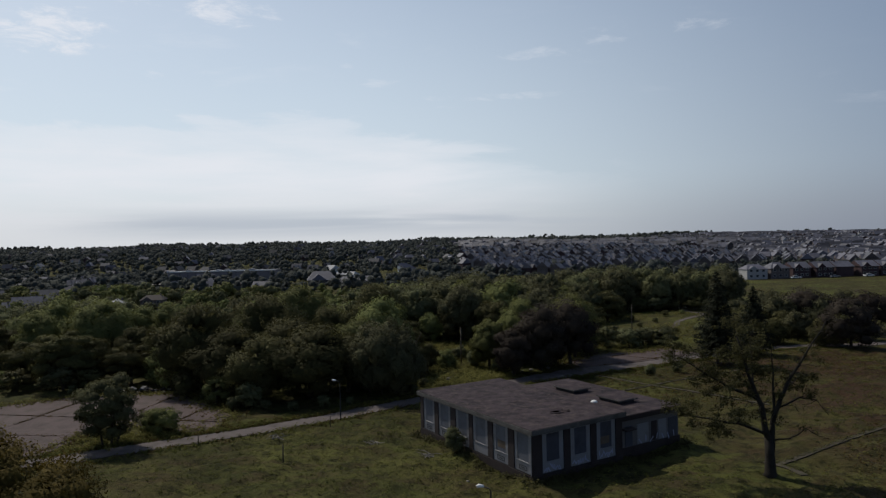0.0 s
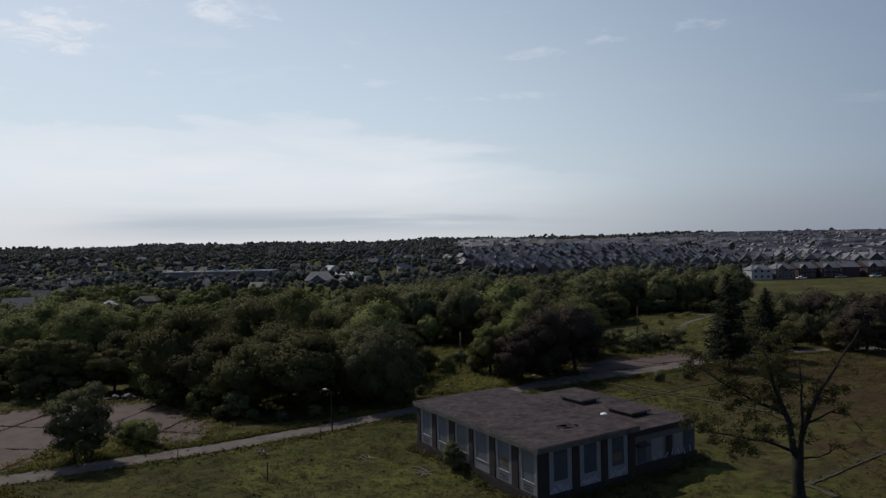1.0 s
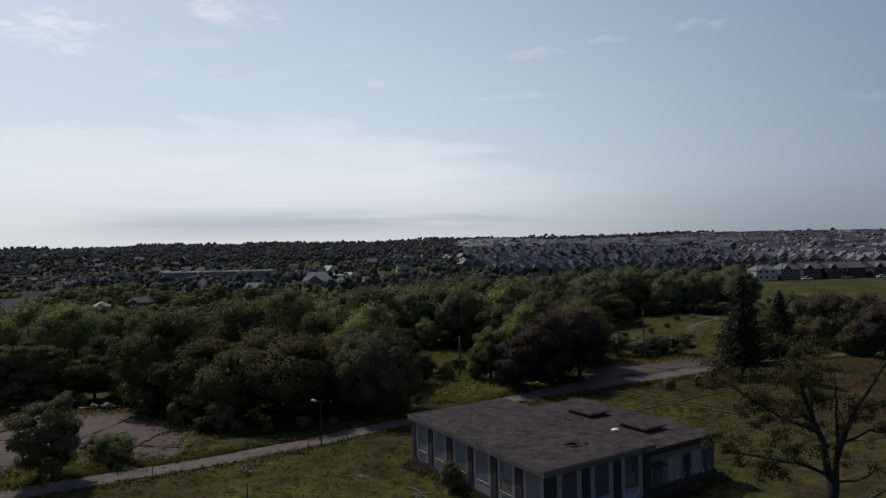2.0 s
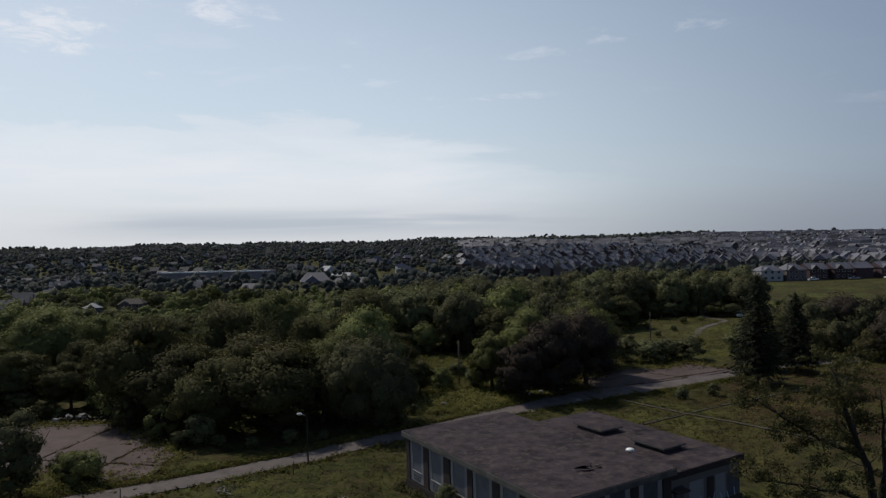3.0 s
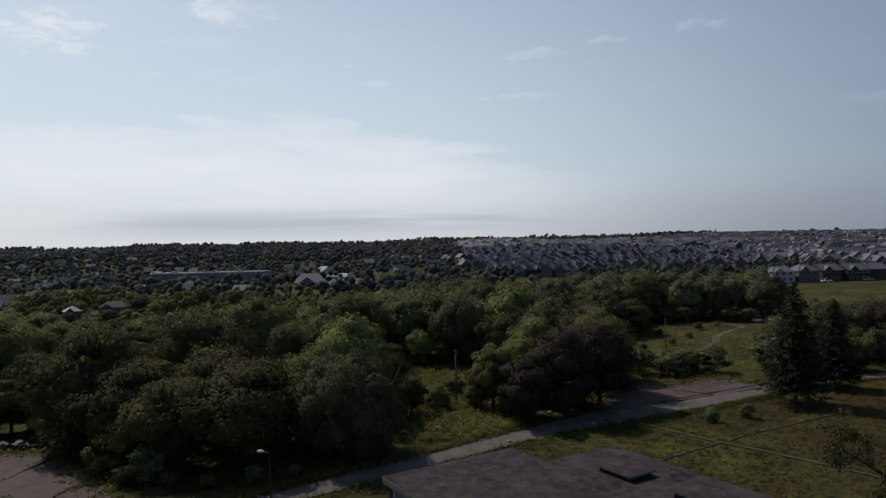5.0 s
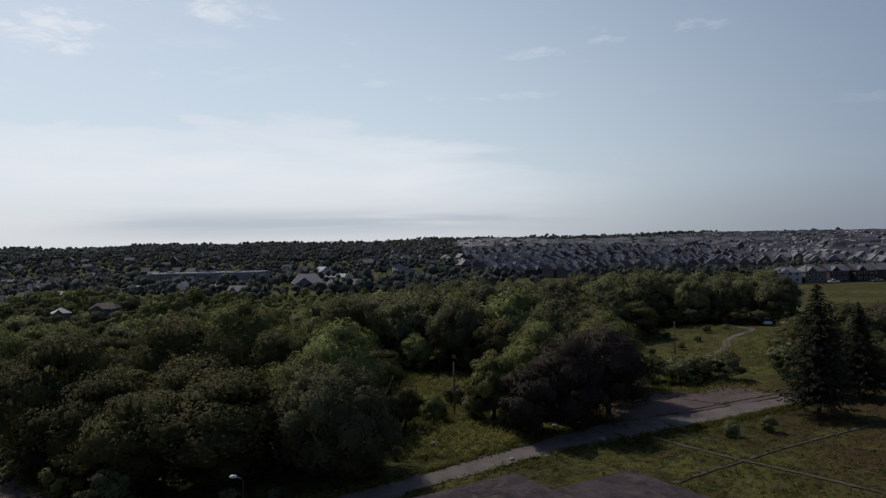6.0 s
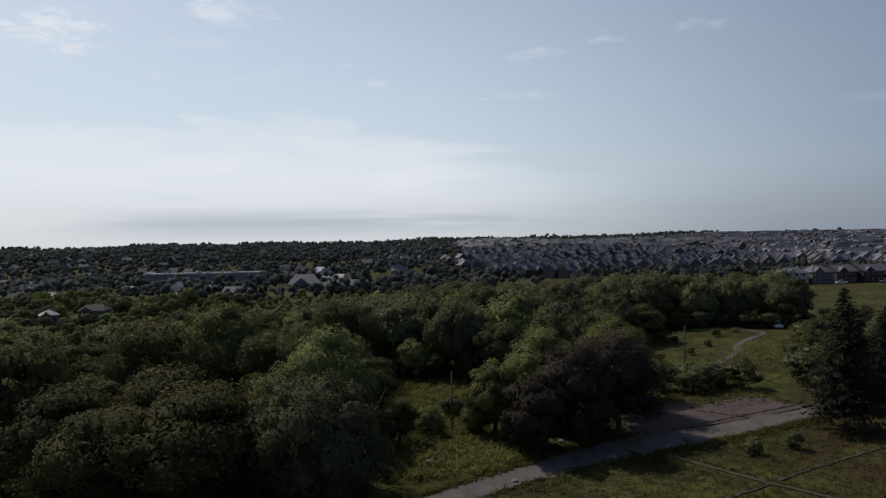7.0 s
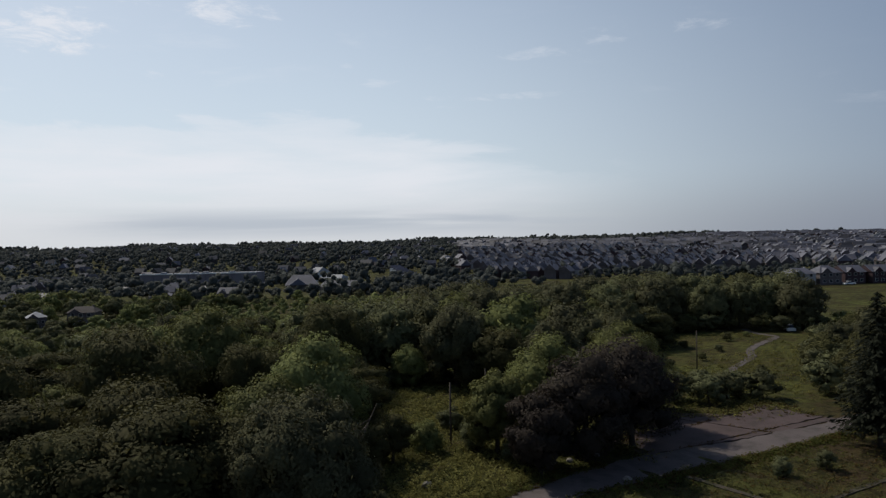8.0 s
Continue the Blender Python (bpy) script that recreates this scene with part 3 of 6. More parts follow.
def abandoned_building():
    root = thing("abandoned_building", MB, "boarded-up single-storey flat-roofed building with white window panels", "building")
    wt = 0.3
    # main block: four walls, the front and west ones carry the bays
    part("wall", box(0, wt, 0, LEN, -0.3, TOP), M_BRICK, root)
    part("wall", box(wt, WID, 0, wt, -0.3, TOP), M_BRICK, root)
    part("wall", box(WID - wt, WID, wt, LEN, -0.3, TOP), M_BRICK, root)
    part("wall", box(wt, WID - wt, LEN - wt, LEN, -0.3, TOP), M_BRICK, root)
    part("inner_floor", box(wt, WID - wt, wt, LEN - wt, -0.2, 0.05), M_BLACK, root)
    part("roof", roof_sheet(-0.3, WID + 0.25, -0.3, LEN + 0.25, 4.36, 3, 0.55, (5.5, 3.15, 0.62, 0.42)), M_ROOF, root, "sagging stained grey felt roof with a hole")
    for x0, x1, y0, y1 in ((-0.36, -0.305, -0.36, LEN + 0.3), (-0.30, WID + 0.3, -0.36, -0.305), (WID + 0.255, WID + 0.31, -0.30, LEN + 0.3), (-0.30, WID + 0.25, LEN + 0.255, LEN + 0.30)):
        part("fascia", box(x0, x1, y0, y1, 3.93, 4.34, 0.012), M_FASCIA, root)
    for y0, y1 in ((-0.30, 0.0), (LEN, LEN + 0.25)):
        part("soffit", box(-0.30, WID + 0.25, y0, y1, 3.935, 3.985), M_FASCIA, root)
    part("soffit", box(-0.30, 0.0, 0.003, LEN - 0.003, 3.935, 3.985), M_FASCIA, root)
    # west side
    bays = [(0.12, 2.32), (3.24, 5.36), (6.22, 8.52), (9.24, 11.46), (12.46, 14.62), (15.48, 17.62)]
    for i, (a, b) in enumerate(bays):
        window_bay(root, a, b, "west", M_BOARD, i not in (2,), torn=(i == 1))
    piers = [(-0.07, 0.09)] + [(bays[i][1] + 0.04, bays[i + 1][0] - 0.04) for i in range(5)] + [(17.66, LEN)]
    for a, b in piers:
        part("pier", box(-0.11, -0.002, a, b, -0.2, TOP - 0.004, 0.015), M_BRICK, root)
    part("plinth", box(-0.16, -0.113, -0.12, LEN, -0.3, 0.58, 0.012), M_BRICK, root)
    part("downpipe", box(-0.17, -0.115, 0.0, 0.07, 0.6, 3.9, 0.01), M_WHITE, root)
    # front
    fb = [(0.97, 3.22), (4.0, 6.22), (6.97, 9.18)]
    for i, (a, b) in enumerate(fb):
        window_bay(root, a, b, "front", M_BOARD2, False, torn=(i == 2))
    for a, b in ((-0.11, 0.94), (3.25, 3.97), (6.25, 6.94), (9.21, WID)):
        part("pier", box(a, b, -0.11, -0.002, -0.2, TOP - 0.004, 0.015), M_BRICK, root)
    part("plinth", box(-0.11, WID, -0.16, -0.113, -0.3, 0.5, 0.012), M_BRICK, root)
    # sprayed strokes under the front windows
    rng = random.Random(8)
    for a, b in fb:
        for k in range(9):
            x = a + 0.2 + (b - a - 0.5) * k / 9
            z = rng.uniform(0.70, 1.05)
            bm = box(-0.04, 0.04, -0.062, -0.052, -0.22, 0.22)
            bmesh.ops.transform(bm, matrix=Matrix.Translation((x + 0.1, 0, z + 0.1)) @ Matrix.Rotation(rng.uniform(-1.0, 1.0), 4, "Y"), verts=bm.verts)
            part("paint_stroke", bm, M_GRAFF, root)
    # lower wing
    wx, wy0, wy1, wz = 18.3, 0.35, 16.1, 3.72
    part("wing_wall", box(WID + 0.32, wx - 0.2, wy0 + 0.2, wy0 + 0.5, -0.3, 3.30), M_RENDERW, root, "stained pale rendered wall")
    part("wing_wall", box(wx - 0.5, wx - 0.2, wy0 + 0.503, wy1 - 0.2, -0.3, 3.30), M_RENDERW, root)
    part("wing_wall", box(WID + 0.32, wx - 0.503, wy1 - 0.5, wy1 - 0.2, -0.3, 3.30), M_RENDERW, root)
    part("wing_roof", roof_sheet(WID + 0.315, wx, wy0, wy1, wz, 7, 0.6), M_ROOF, root, "flat stained felt roof of the lower wing")
    for x0, x1, y0, y1 in ((WID + 0.315, wx + 0.05, wy0 - 0.055, wy0 - 0.004), (wx + 0.004, wx + 0.055, wy0, wy1 + 0.05), (WID + 0.315, wx, wy1 + 0.004, wy1 + 0.055)):
        part("wing_fascia", box(x0, x1, y0, y1, 3.28, 3.70, 0.012), M_BRICK, root)
    for a, b, mt in ((11.0, 11.9, M_BOARD2), (12.5, 14.0, M_WHITE), (14.4, 15.1, M_BRICK), (15.3, 16.4, M_WHITE), (16.7, 17.9, M_BOARD2)):
        part("wing_panel", box(a, b, wy0 + 0.15, wy0 + 0.197, 0.9, 2.7, 0.01), mt, root)
    part("wing_plinth", box(WID + 0.3, wx - 0.1, wy0 + 0.1, wy0 + 0.147, -0.3, 0.86, 0.012), M_BRICK, root)
    # added slab in dark brick colour; the wing itself has none
    part("canopy", box(WID + 0.33, 11.6, -0.35, wy0 - 0.06, 2.55, 2.68, 0.02), M_BRICK, root, "small added slab, coloured dark, below the wing roof's edge")
    for k in range(7):
        bm = box(-0.05, 0.05, -0.01, 0.0, -0.3, 0.3)
        bmesh.ops.transform(bm, matrix=Matrix.Translation((12.8 + 0.75 * k, wy0 + 0.09, 1.25 + rng.uniform(-0.2, 0.3))) @ Matrix.Rotation(rng.uniform(-1.0, 1.0), 4, "Y"), verts=bm.verts)
        part("paint_stroke", bm, M_GRAFF, root)
    return root


abandoned_building()


def roof_hatch(x0, x1, y0, y1, z):
    h = thing("roof_hatch", MB @ Matrix.Translation(((x0 + x1) / 2, (y0 + y1) / 2, z)), "low felt-covered roof box with an overhanging lid", "roof hatch", "boxes on the wing roof")
    a, b = (x1 - x0) / 2, (y1 - y0) / 2
    part("curb", box(-a + 0.25, a - 0.25, -b + 0.25, b - 0.25, -0.05, 0.28), M_BLACK, h)
    part("lid", box(-a, a, -b, b, 0.284, 0.42, 0.03), M_ROOF, h)
    part("drip_edge", box(-a - 0.02, -a - 0.002, -b, b, 0.30, 0.40), M_FASCIA, h)
    part("drip_edge", box(-a, a, -b - 0.02, -b - 0.002, 0.30, 0.40), M_FASCIA, h)


roof_hatch(13.2, 15.6, 9.6, 12.9, 3.72)
roof_hatch(13.5, 15.9, 3.5, 6.8, 3.72)


def roof_vent(x, y, z):
    v = thing("roof_vent", MB @ Matrix.Translation((x, y, z)), "small white mushroom-shaped roof vent", "roof vent")
    V, F = [], []
    tube(V, F, [(0, 0, -0.05), (0, 0, 0.35)], [0.14, 0.14], 12)
    part("pipe", mesh_of("pipe", V, F, M_METAL), M_METAL, v)
    V, F = [], []
    tube(V, F, [(0, 0, 0.30), (0, 0, 0.38), (0, 0, 0.47), (0, 0, 0.52)], [0.30, 0.34, 0.24, 0.08], 14)
    part("cap", mesh_of("cap", V, F, M_LAMPW, smooth=True), M_LAMPW, v)


roof_vent(11.3, 4.7, 3.78)


def debris_heap():
    rng = random.Random(5)
    d = thing("roof_debris", MB @ Matrix.Translation((5.5, 3.15, 4.36)), "dark torn roofing felt round a hole in the roof", "debris")
    for k in range(9):
        bm = box(-0.35, 0.35, -0.18, 0.18, -0.02, 0.03, 0.008)
        a = rng.uniform(0, 6.3)
        bmesh.ops.transform(bm, matrix=Matrix.Translation((0.75 * math.cos(a), 0.55 * math.sin(a), 0.03 + rng.uniform(0, 0.04))) @ Euler((rng.uniform(-.2, .2), rng.uniform(-.2, .2), rng.uniform(0, 3))).to_matrix().to_4x4(), verts=bm.verts)
        part("torn_felt", bm, M_ROOF, d)


debris_heap()


# ------------------------------------------------------------ trees
def leaf_cloud(rng, centres, radii, per, leaf, up=0.45, flat=0.75):
    """Leaf faces scattered in clumps; each face is a small folded rhomb of its own."""
    n = len(centres) * per
    d = rng.normal(size=(n, 3))
    d /= np.linalg.norm(d, axis=1, keepdims=True)
    r = rng.random(n) ** 0.4 * 1.12
    stretch = np.repeat(0.65 + 0.75 * rng.random((len(centres), 3)), per, 0)
    P = np.repeat(centres, per, 0) + d * (np.repeat(radii, per) * r)[:, None] * np.array([1, 1, flat]) * stretch
    nor = d * 0.75 + rng.normal(size=(n, 3)) * 0.34 + np.array([0, 0, up])
    nor /= np.linalg.norm(nor, axis=1, keepdims=True)
    a = np.cross(nor, rng.normal(size=(n, 3)))
    a /= np.linalg.norm(a, axis=1, keepdims=True) + 1e-9
    b = np.cross(nor, a)
    s = (leaf * (0.6 + 0.8 * rng.random(n)))[:, None]
    w = s * (0.45 + 0.3 * rng.random((n, 1)))
    V = np.stack([P - a * s, P - b * w + nor * s * 0.15, P + a * s, P + b * w + nor * s * 0.15], 1).reshape(-1, 3)
    return V, np.arange(4 * n).reshape(-1, 4)


def unit_lump(m=3):
    """A sphere of quads, as points and faces, with its corners shared."""
    P, F, at = [], [], {}
    g = [math.tan(radians(45) * (2 * i / m - 1)) for i in range(m + 1)]
    for ax in range(3):
        for sg in (-1, 1):
            for i in range(m):
                for j in range(m):
                    q = []
                    for u, v in ((i, j), (i + 1, j), (i + 1, j + 1), (i, j + 1)):
                        p = [0.0, 0.0, 0.0]
                        p[ax], p[(ax + 1) % 3], p[(ax + 2) % 3] = float(sg), g[u], g[v]
                        n = Vector(p).normalized()
                        key = (round(n.x, 4), round(n.y, 4), round(n.z, 4))
                        if key not in at:
                            at[key] = len(P)
                            P.append(tuple(n))
                        q.append(at[key])
                    F.append(q if sg > 0 else q[::-1])
    return np.array(P), np.array(F)


LUMPS = {m: unit_lump(m) for m in (2, 3, 4)}


def lobed_crown(rng, rx, rz, cz, lobes, leaves, leaf, tier=0.8, lump=3, gaps=0.35, size=0.42, low=-0.8):
    """A crown of rounded lobes, each with knobs of its own, covered in leaf faces. Returns points, quads, normals and the lobes' middles."""
    d = rng.normal(size=(lobes * 14, 3))
    d /= np.linalg.norm(d, axis=1, keepdims=True)
    d = d[d[:, 2] > low]
    pick, far = [0], np.full(len(d), 9.0)
    for _ in range(lobes - 1):
        far = np.minimum(far, 1 - d @ d[pick[-1]])
        pick.append(int(np.argmax(far + 0.25 * rng.random(len(d)))))
    D = d[pick]
    k = rng.uniform(0.50, 0.82, lobes)
    C = D * k[:, None] * np.array([rx, rx, rz])
    mean = (rx * rx * rz) ** (1 / 3)
    R = size * mean * rng.uniform(0.72, 1.2, lobes)
    fill = rng.normal(0, 0.22, (3, 3)) * np.array([rx, rx, rz])
    C, R = np.concatenate([C, fill]), np.concatenate([R, np.full(3, 0.5 * mean)])
    O = C / (np.linalg.norm(C, axis=1, keepdims=True) + 1e-6)
    sc = np.array([1.0, 1.0, tier])
    share = R ** 2 / (R ** 2).sum()
    LP, LF = LUMPS[lump]
    VV, FF, NN, base = [], [], [], 0
    for i in range(len(C)):
        nb = 11
        B = rng.normal(size=(nb, 3)) + O[i] * 0.5 + np.array([0, 0, 0.25])
        B /= np.linalg.norm(B, axis=1, keepdims=True)
        bs = rng.uniform(0.7, 1.15, nb)

        def surface(q):
            w = np.exp(-(1 - q @ B.T) * 7.0) * bs
            j = np.argmax(w, 1)
            h = w[np.arange(len(q)), j]
            N = q * 0.55 + B[j] * 0.4 * h[:, None] + O[i] * 0.4 + np.array([0, 0, 0.12])
            return R[i] * (0.74 + 0.34 * h), N / np.linalg.norm(N, axis=1, keepdims=True), h

        r, N, h = surface(LP)
        VV.append(C[i] + LP * (r * rng.uniform(0.45, 0.76, len(LP)))[:, None] * sc)
        NN.append(N)
        FF.append(LF + base)
        base += len(LP)
        n = int(leaves * share[i])
        q = rng.normal(size=(n * 2, 3))
        q /= np.linalg.norm(q, axis=1, keepdims=True)
        q = q[q @ O[i] > -0.45] if i < lobes else q[q[:, 2] > 0]
        r, N, h = surface(q)
        P = C[i] + q * (r * (0.78 + 0.36 * rng.random(len(q))))[:, None] * sc
        ok = rng.random(len(q)) > gaps * np.clip(1.1 - 1.6 * h, 0, 1)
        for j in range(len(C)):
            if j != i:
                ok &= (((P - C[j]) / sc) ** 2).sum(1) > (0.80 * R[j]) ** 2
        P, N = P[ok][:n], N[ok][:n]
        n = len(P)
        if not n:
            continue
        nor = N + rng.normal(size=(n, 3)) * 0.34
        nor /= np.linalg.norm(nor, axis=1, keepdims=True)
        a = np.cross(nor, rng.normal(size=(n, 3)))
        a /= np.linalg.norm(a, axis=1, keepdims=True) + 1e-9
        b = np.cross(nor, a)
        s = (leaf * (0.6 + 0.8 * rng.random(n)))[:, None]
        w = s * (0.45 + 0.3 * rng.random((n, 1)))
        V = np.stack([P - a * s, P - b * w + nor * s * 0.15, P + a * s, P + b * w + nor * s * 0.15], 1).reshape(-1, 3)
        N = N + rng.normal(size=(n, 3)) * 0.14
        N /= np.linalg.norm(N, axis=1, keepdims=True)
        VV.append(V)
        NN.append(np.repeat(N, 4, 0))
        FF.append(np.arange(4 * n).reshape(-1, 4) + base)
        base += 4 * n
    V = np.concatenate(VV) + np.array([0, 0, cz])
    V[:, 2] = np.maximum(V[:, 2], 0.04)
    return V, np.concatenate(FF), np.concatenate(NN), C[:lobes] + np.array([0, 0, cz])


def trunk_mesh(rng, tall, base_r, centres, limbs, mt, stems=1, spread=0.0):
    V, F = [], []
    for s in range(stems):
        ox, oy = (rng.normal(0, spread, 2) if stems > 1 else (0.0, 0.0))
        top = Vector((ox * 1.8 + rng.normal(0, 0.25), oy * 1.8 + rng.normal(0, 0.25), tall * (0.72 if stems == 1 else rng.uniform(0.5, 0.72))))
        mid = Vector((ox + rng.normal(0, 0.12), oy + rng.normal(0, 0.12), tall * 0.3))
        r = base_r / math.sqrt(stems)
        tube(V, F, [(ox * 0.5, oy * 0.5, -0.3), (ox * 0.55, oy * 0.55, 0.25), mid, top], [r * 1.45, r, r * 0.72, r * 0.18])
        for k in range(max(1, limbs // stems)):
            c = Vector(centres[rng.integers(len(centres))])
            f = rng.uniform(0.25, 0.8)
            st = mid.lerp(top, f)
            md = st.lerp(c, 0.5) + Vector((0, 0, -0.06 * tall * rng.random()))
            tube(V, F, [st, md, c], [r * 0.42 * (1 - 0.5 * f), r * 0.24, r * 0.07], 5)
    return mesh_of("trunk", V, F, mt, smooth=True)


def make_tree(name, seed, tall, rx, leafmat, label, lobes=18, leaves=4000, leaf=0.18, cut=0.02, bark=None, category="tree", stems=1, group="", **crown):
    rng = np.random.default_rng(seed)
    lo = tall * cut
    rz, cz = (tall - lo) / 2 * 0.95, (tall + lo) / 2 * 0.94
    V, F, N, cen = lobed_crown(rng, rx * 0.88, rz, cz, lobes, leaves, leaf, **crown)
    t = thing(name, Matrix(), label, category, group)
    part("trunk", trunk_mesh(rng, tall, 0.028 * tall, cen, 9, bark or M_BARK, stems, 0.25 * rx), bark or M_BARK, t)
    part("crown", mesh_of("crown", V, F, leafmat, normals=N), leafmat, t)
    return t


def make_spruce(seed, tall, rad, layers, per=12, label="tall dark spruce with drooping branches"):
    rng = np.random.default_rng(seed)
    V, Fq = [], []
    t = thing("spruce_tree", Matrix(), label, "tree", "spruces beside the lane")
    TV, TF = [], []
    tube(TV, TF, [(0, 0, -0.3), (0, 0, 0.4), (0, 0, tall * 0.5), (0, 0, tall)], [0.3, 0.22, 0.13, 0.02], 7)
    part("trunk", mesh_of("trunk", TV, TF, M_BARK, smooth=True), M_BARK, t)
    P, A = [], []
    for i in range(layers):
        f = i / (layers - 1)
        z = tall * (0.13 + 0.85 * f)
        R = rad * (1 - f) ** 0.72 * rng.uniform(0.86, 1.08) + 0.2
        nb = max(4, int(per * (1 - 0.5 * f)))
        for k in range(nb):
            a = 6.283 * (k + rng.random() * 0.8) / nb
            L = R * rng.uniform(0.75, 1.1)
            nq = max(4, int(L * 15))
            for q in range(nq):
                s = (q + rng.random()) / nq
                side = rng.normal(0, 0.10 + 0.22 * s * (1 - s) * L)
                drop = -0.30 * L * s + 0.22 * L * s * s
                d = np.array([math.cos(a), math.sin(a), 0.0])
                e = np.array([-math.sin(a), math.cos(a), 0.0])
                P.append(d * L * s + e * side + np.array([0, 0, z + drop + rng.normal(0, 0.08)]))
                A.append(d * 0.8 + e * np.sign(side) * 0.5 + np.array([0, 0, -0.45]))
    P, A = np.array(P), np.array(A)
    n = len(P)
    A /= np.linalg.norm(A, axis=1, keepdims=True)
    nor = rng.normal(size=(n, 3)) * 0.5 + np.array([0, 0, 1.0])
    b = np.cross(nor, A)
    b /= np.linalg.norm(b, axis=1, keepdims=True)
    s = (0.25 * (0.6 + 0.8 * rng.random(n)))[:, None]
    V = np.stack([P - A * s, P - b * s * 0.34, P + A * s, P + b * s * 0.34], 1).reshape(-1, 3)
    part("crown", mesh_of("crown", V, np.arange(4 * n).reshape(-1, 4), M_NEEDLE), M_NEEDLE, t)
    return t


def at_ground(x, y, rz=0.0, s=1.0, sz=None):
    return pose(x, y, gz(x, y) - 0.03, 0, 0, rz) @ Matrix.Diagonal((s, s, sz or s, 1))


def put(proto, m, label=""):
    """Places a copy of a thing, keeping the scale that m holds."""
    c = copy_thing(proto, Matrix())
    c.matrix_basis = m
    if label:
        c["label"] = label
    return c


def once(proto, m):
    proto.matrix_basis = m
    return proto


# single trees that stand apart
once(make_tree("yellowing_tree", 11, 13.6, 6.4, M_LEAF_Y, "large yellow-green broadleaf tree", 34, 40000, 0.085, 0.12, tier=0.6, lump=4, size=0.30, gaps=0.8), at_ground(-21.5, 30.0))
once(make_tree("multi_stem_tree", 12, 8.2, 3.3, M_LEAF_D, "dark multi-stemmed young tree beside the broken lot", 22, 12000, 0.105, 0.0, stems=4, size=0.36, tier=0.7, gaps=0.8, lump=2), at_ground(-34.2, 67.6))
once(make_tree("shrub", 13, 3.0, 2.3, M_LEAF, "bright green rounded shrub beside the lane", 14, 4500, 0.08, 0.0, category="shrub", gaps=0.7), at_ground(-30.6, 71.8))
once(make_tree("shrub", 15, 2.2, 1.8, M_LEAF_D, "dark green shrub beside the broken lot", 12, 3500, 0.08, 0.0, category="shrub", gaps=0.7), at_ground(-32.6, 73.6))
once(make_tree("willow_tree", 14, 10.3, 6.6, M_LEAF_W, "wide olive-green fine-leaved willow at the wood's edge", 40, 40000, 0.115, 0.0, stems=3, tier=1.15, size=0.28, gaps=0.6, lump=2), at_ground(-8.0, 88.4))
for k, (x, y, h, r) in enumerate([(10.0, 98.9, 7.8, 3.4), (14.4, 101.8, 10.8, 4.7), (19.6, 105.6, 11.6, 5.0), (12.6, 108.4, 11.0, 4.4), (21.8, 113.4, 11.4, 4.6), (6.8, 104.8, 8.8, 2.9)]):
    once(make_tree("maple_tree", 30 + k, h, r, (M_LEAF_P, M_LEAF_P, M_LEAF_P, M_LEAF, M_LEAF, M_LEAF)[k], ("purple-brown leaved maple beside the lane", "mid-green maple behind the purple ones")[k > 2],
                   20, 14000, 0.125, 0.03, gaps=0.6, group="maples beside the lane"), at_ground(x, y))
once(make_spruce(41, 14.4, 4.0, 34), at_ground(42.3, 104.6))
once(make_spruce(42, 11.5, 3.2, 30), at_ground(51.4, 112.2))
for k, (x, y, s) in enumerate([(29.6, 97.4, 1.0), (34.0, 98.8, 0.9)]):
    once(make_tree("bush", 51 + k, 2.1 * s, 1.1 * s, M_LEAF_D, "small dark rounded bush in the grass", 12, 2600, 0.05, 0.0, category="shrub", group="bushes in the grass"), at_ground(x, y))
for k, (x, y, s, h) in enumerate([(5.0, 106.4, 1.0, 3.4), (2.6, 112.8, 0.8, 2.6), (9.4, 113.0, 1.1, 3.4), (-2.8, 102.8, 1.1, 5.6), (0.2, 105.6, 0.9, 3.6), (-4.8, 99.8, 1.1, 5.4)]):
    once(make_tree("bush", 61 + k, h, 2.1 * s, (M_LEAF_D, M_LEAF_D, M_LEAF_D, M_LEAF_O, M_LEAF, M_LEAF_O)[k], ("dark shrub beside the clearing", "ragged tall shrub beside the willow")[k > 2], 14, 4200, 0.085, 0.0, category="shrub", gaps=0.7), at_ground(x, y))
MBP = MB @ Vector((-1.0, 10.2, 0))
once(make_tree("bush", 67, 2.9, 1.05, M_LEAF_D, "dark bush grown up against the west wall", 14, 3600, 0.06, 0.0, category="shrub"), pose(MBP.x, MBP.y, 0))


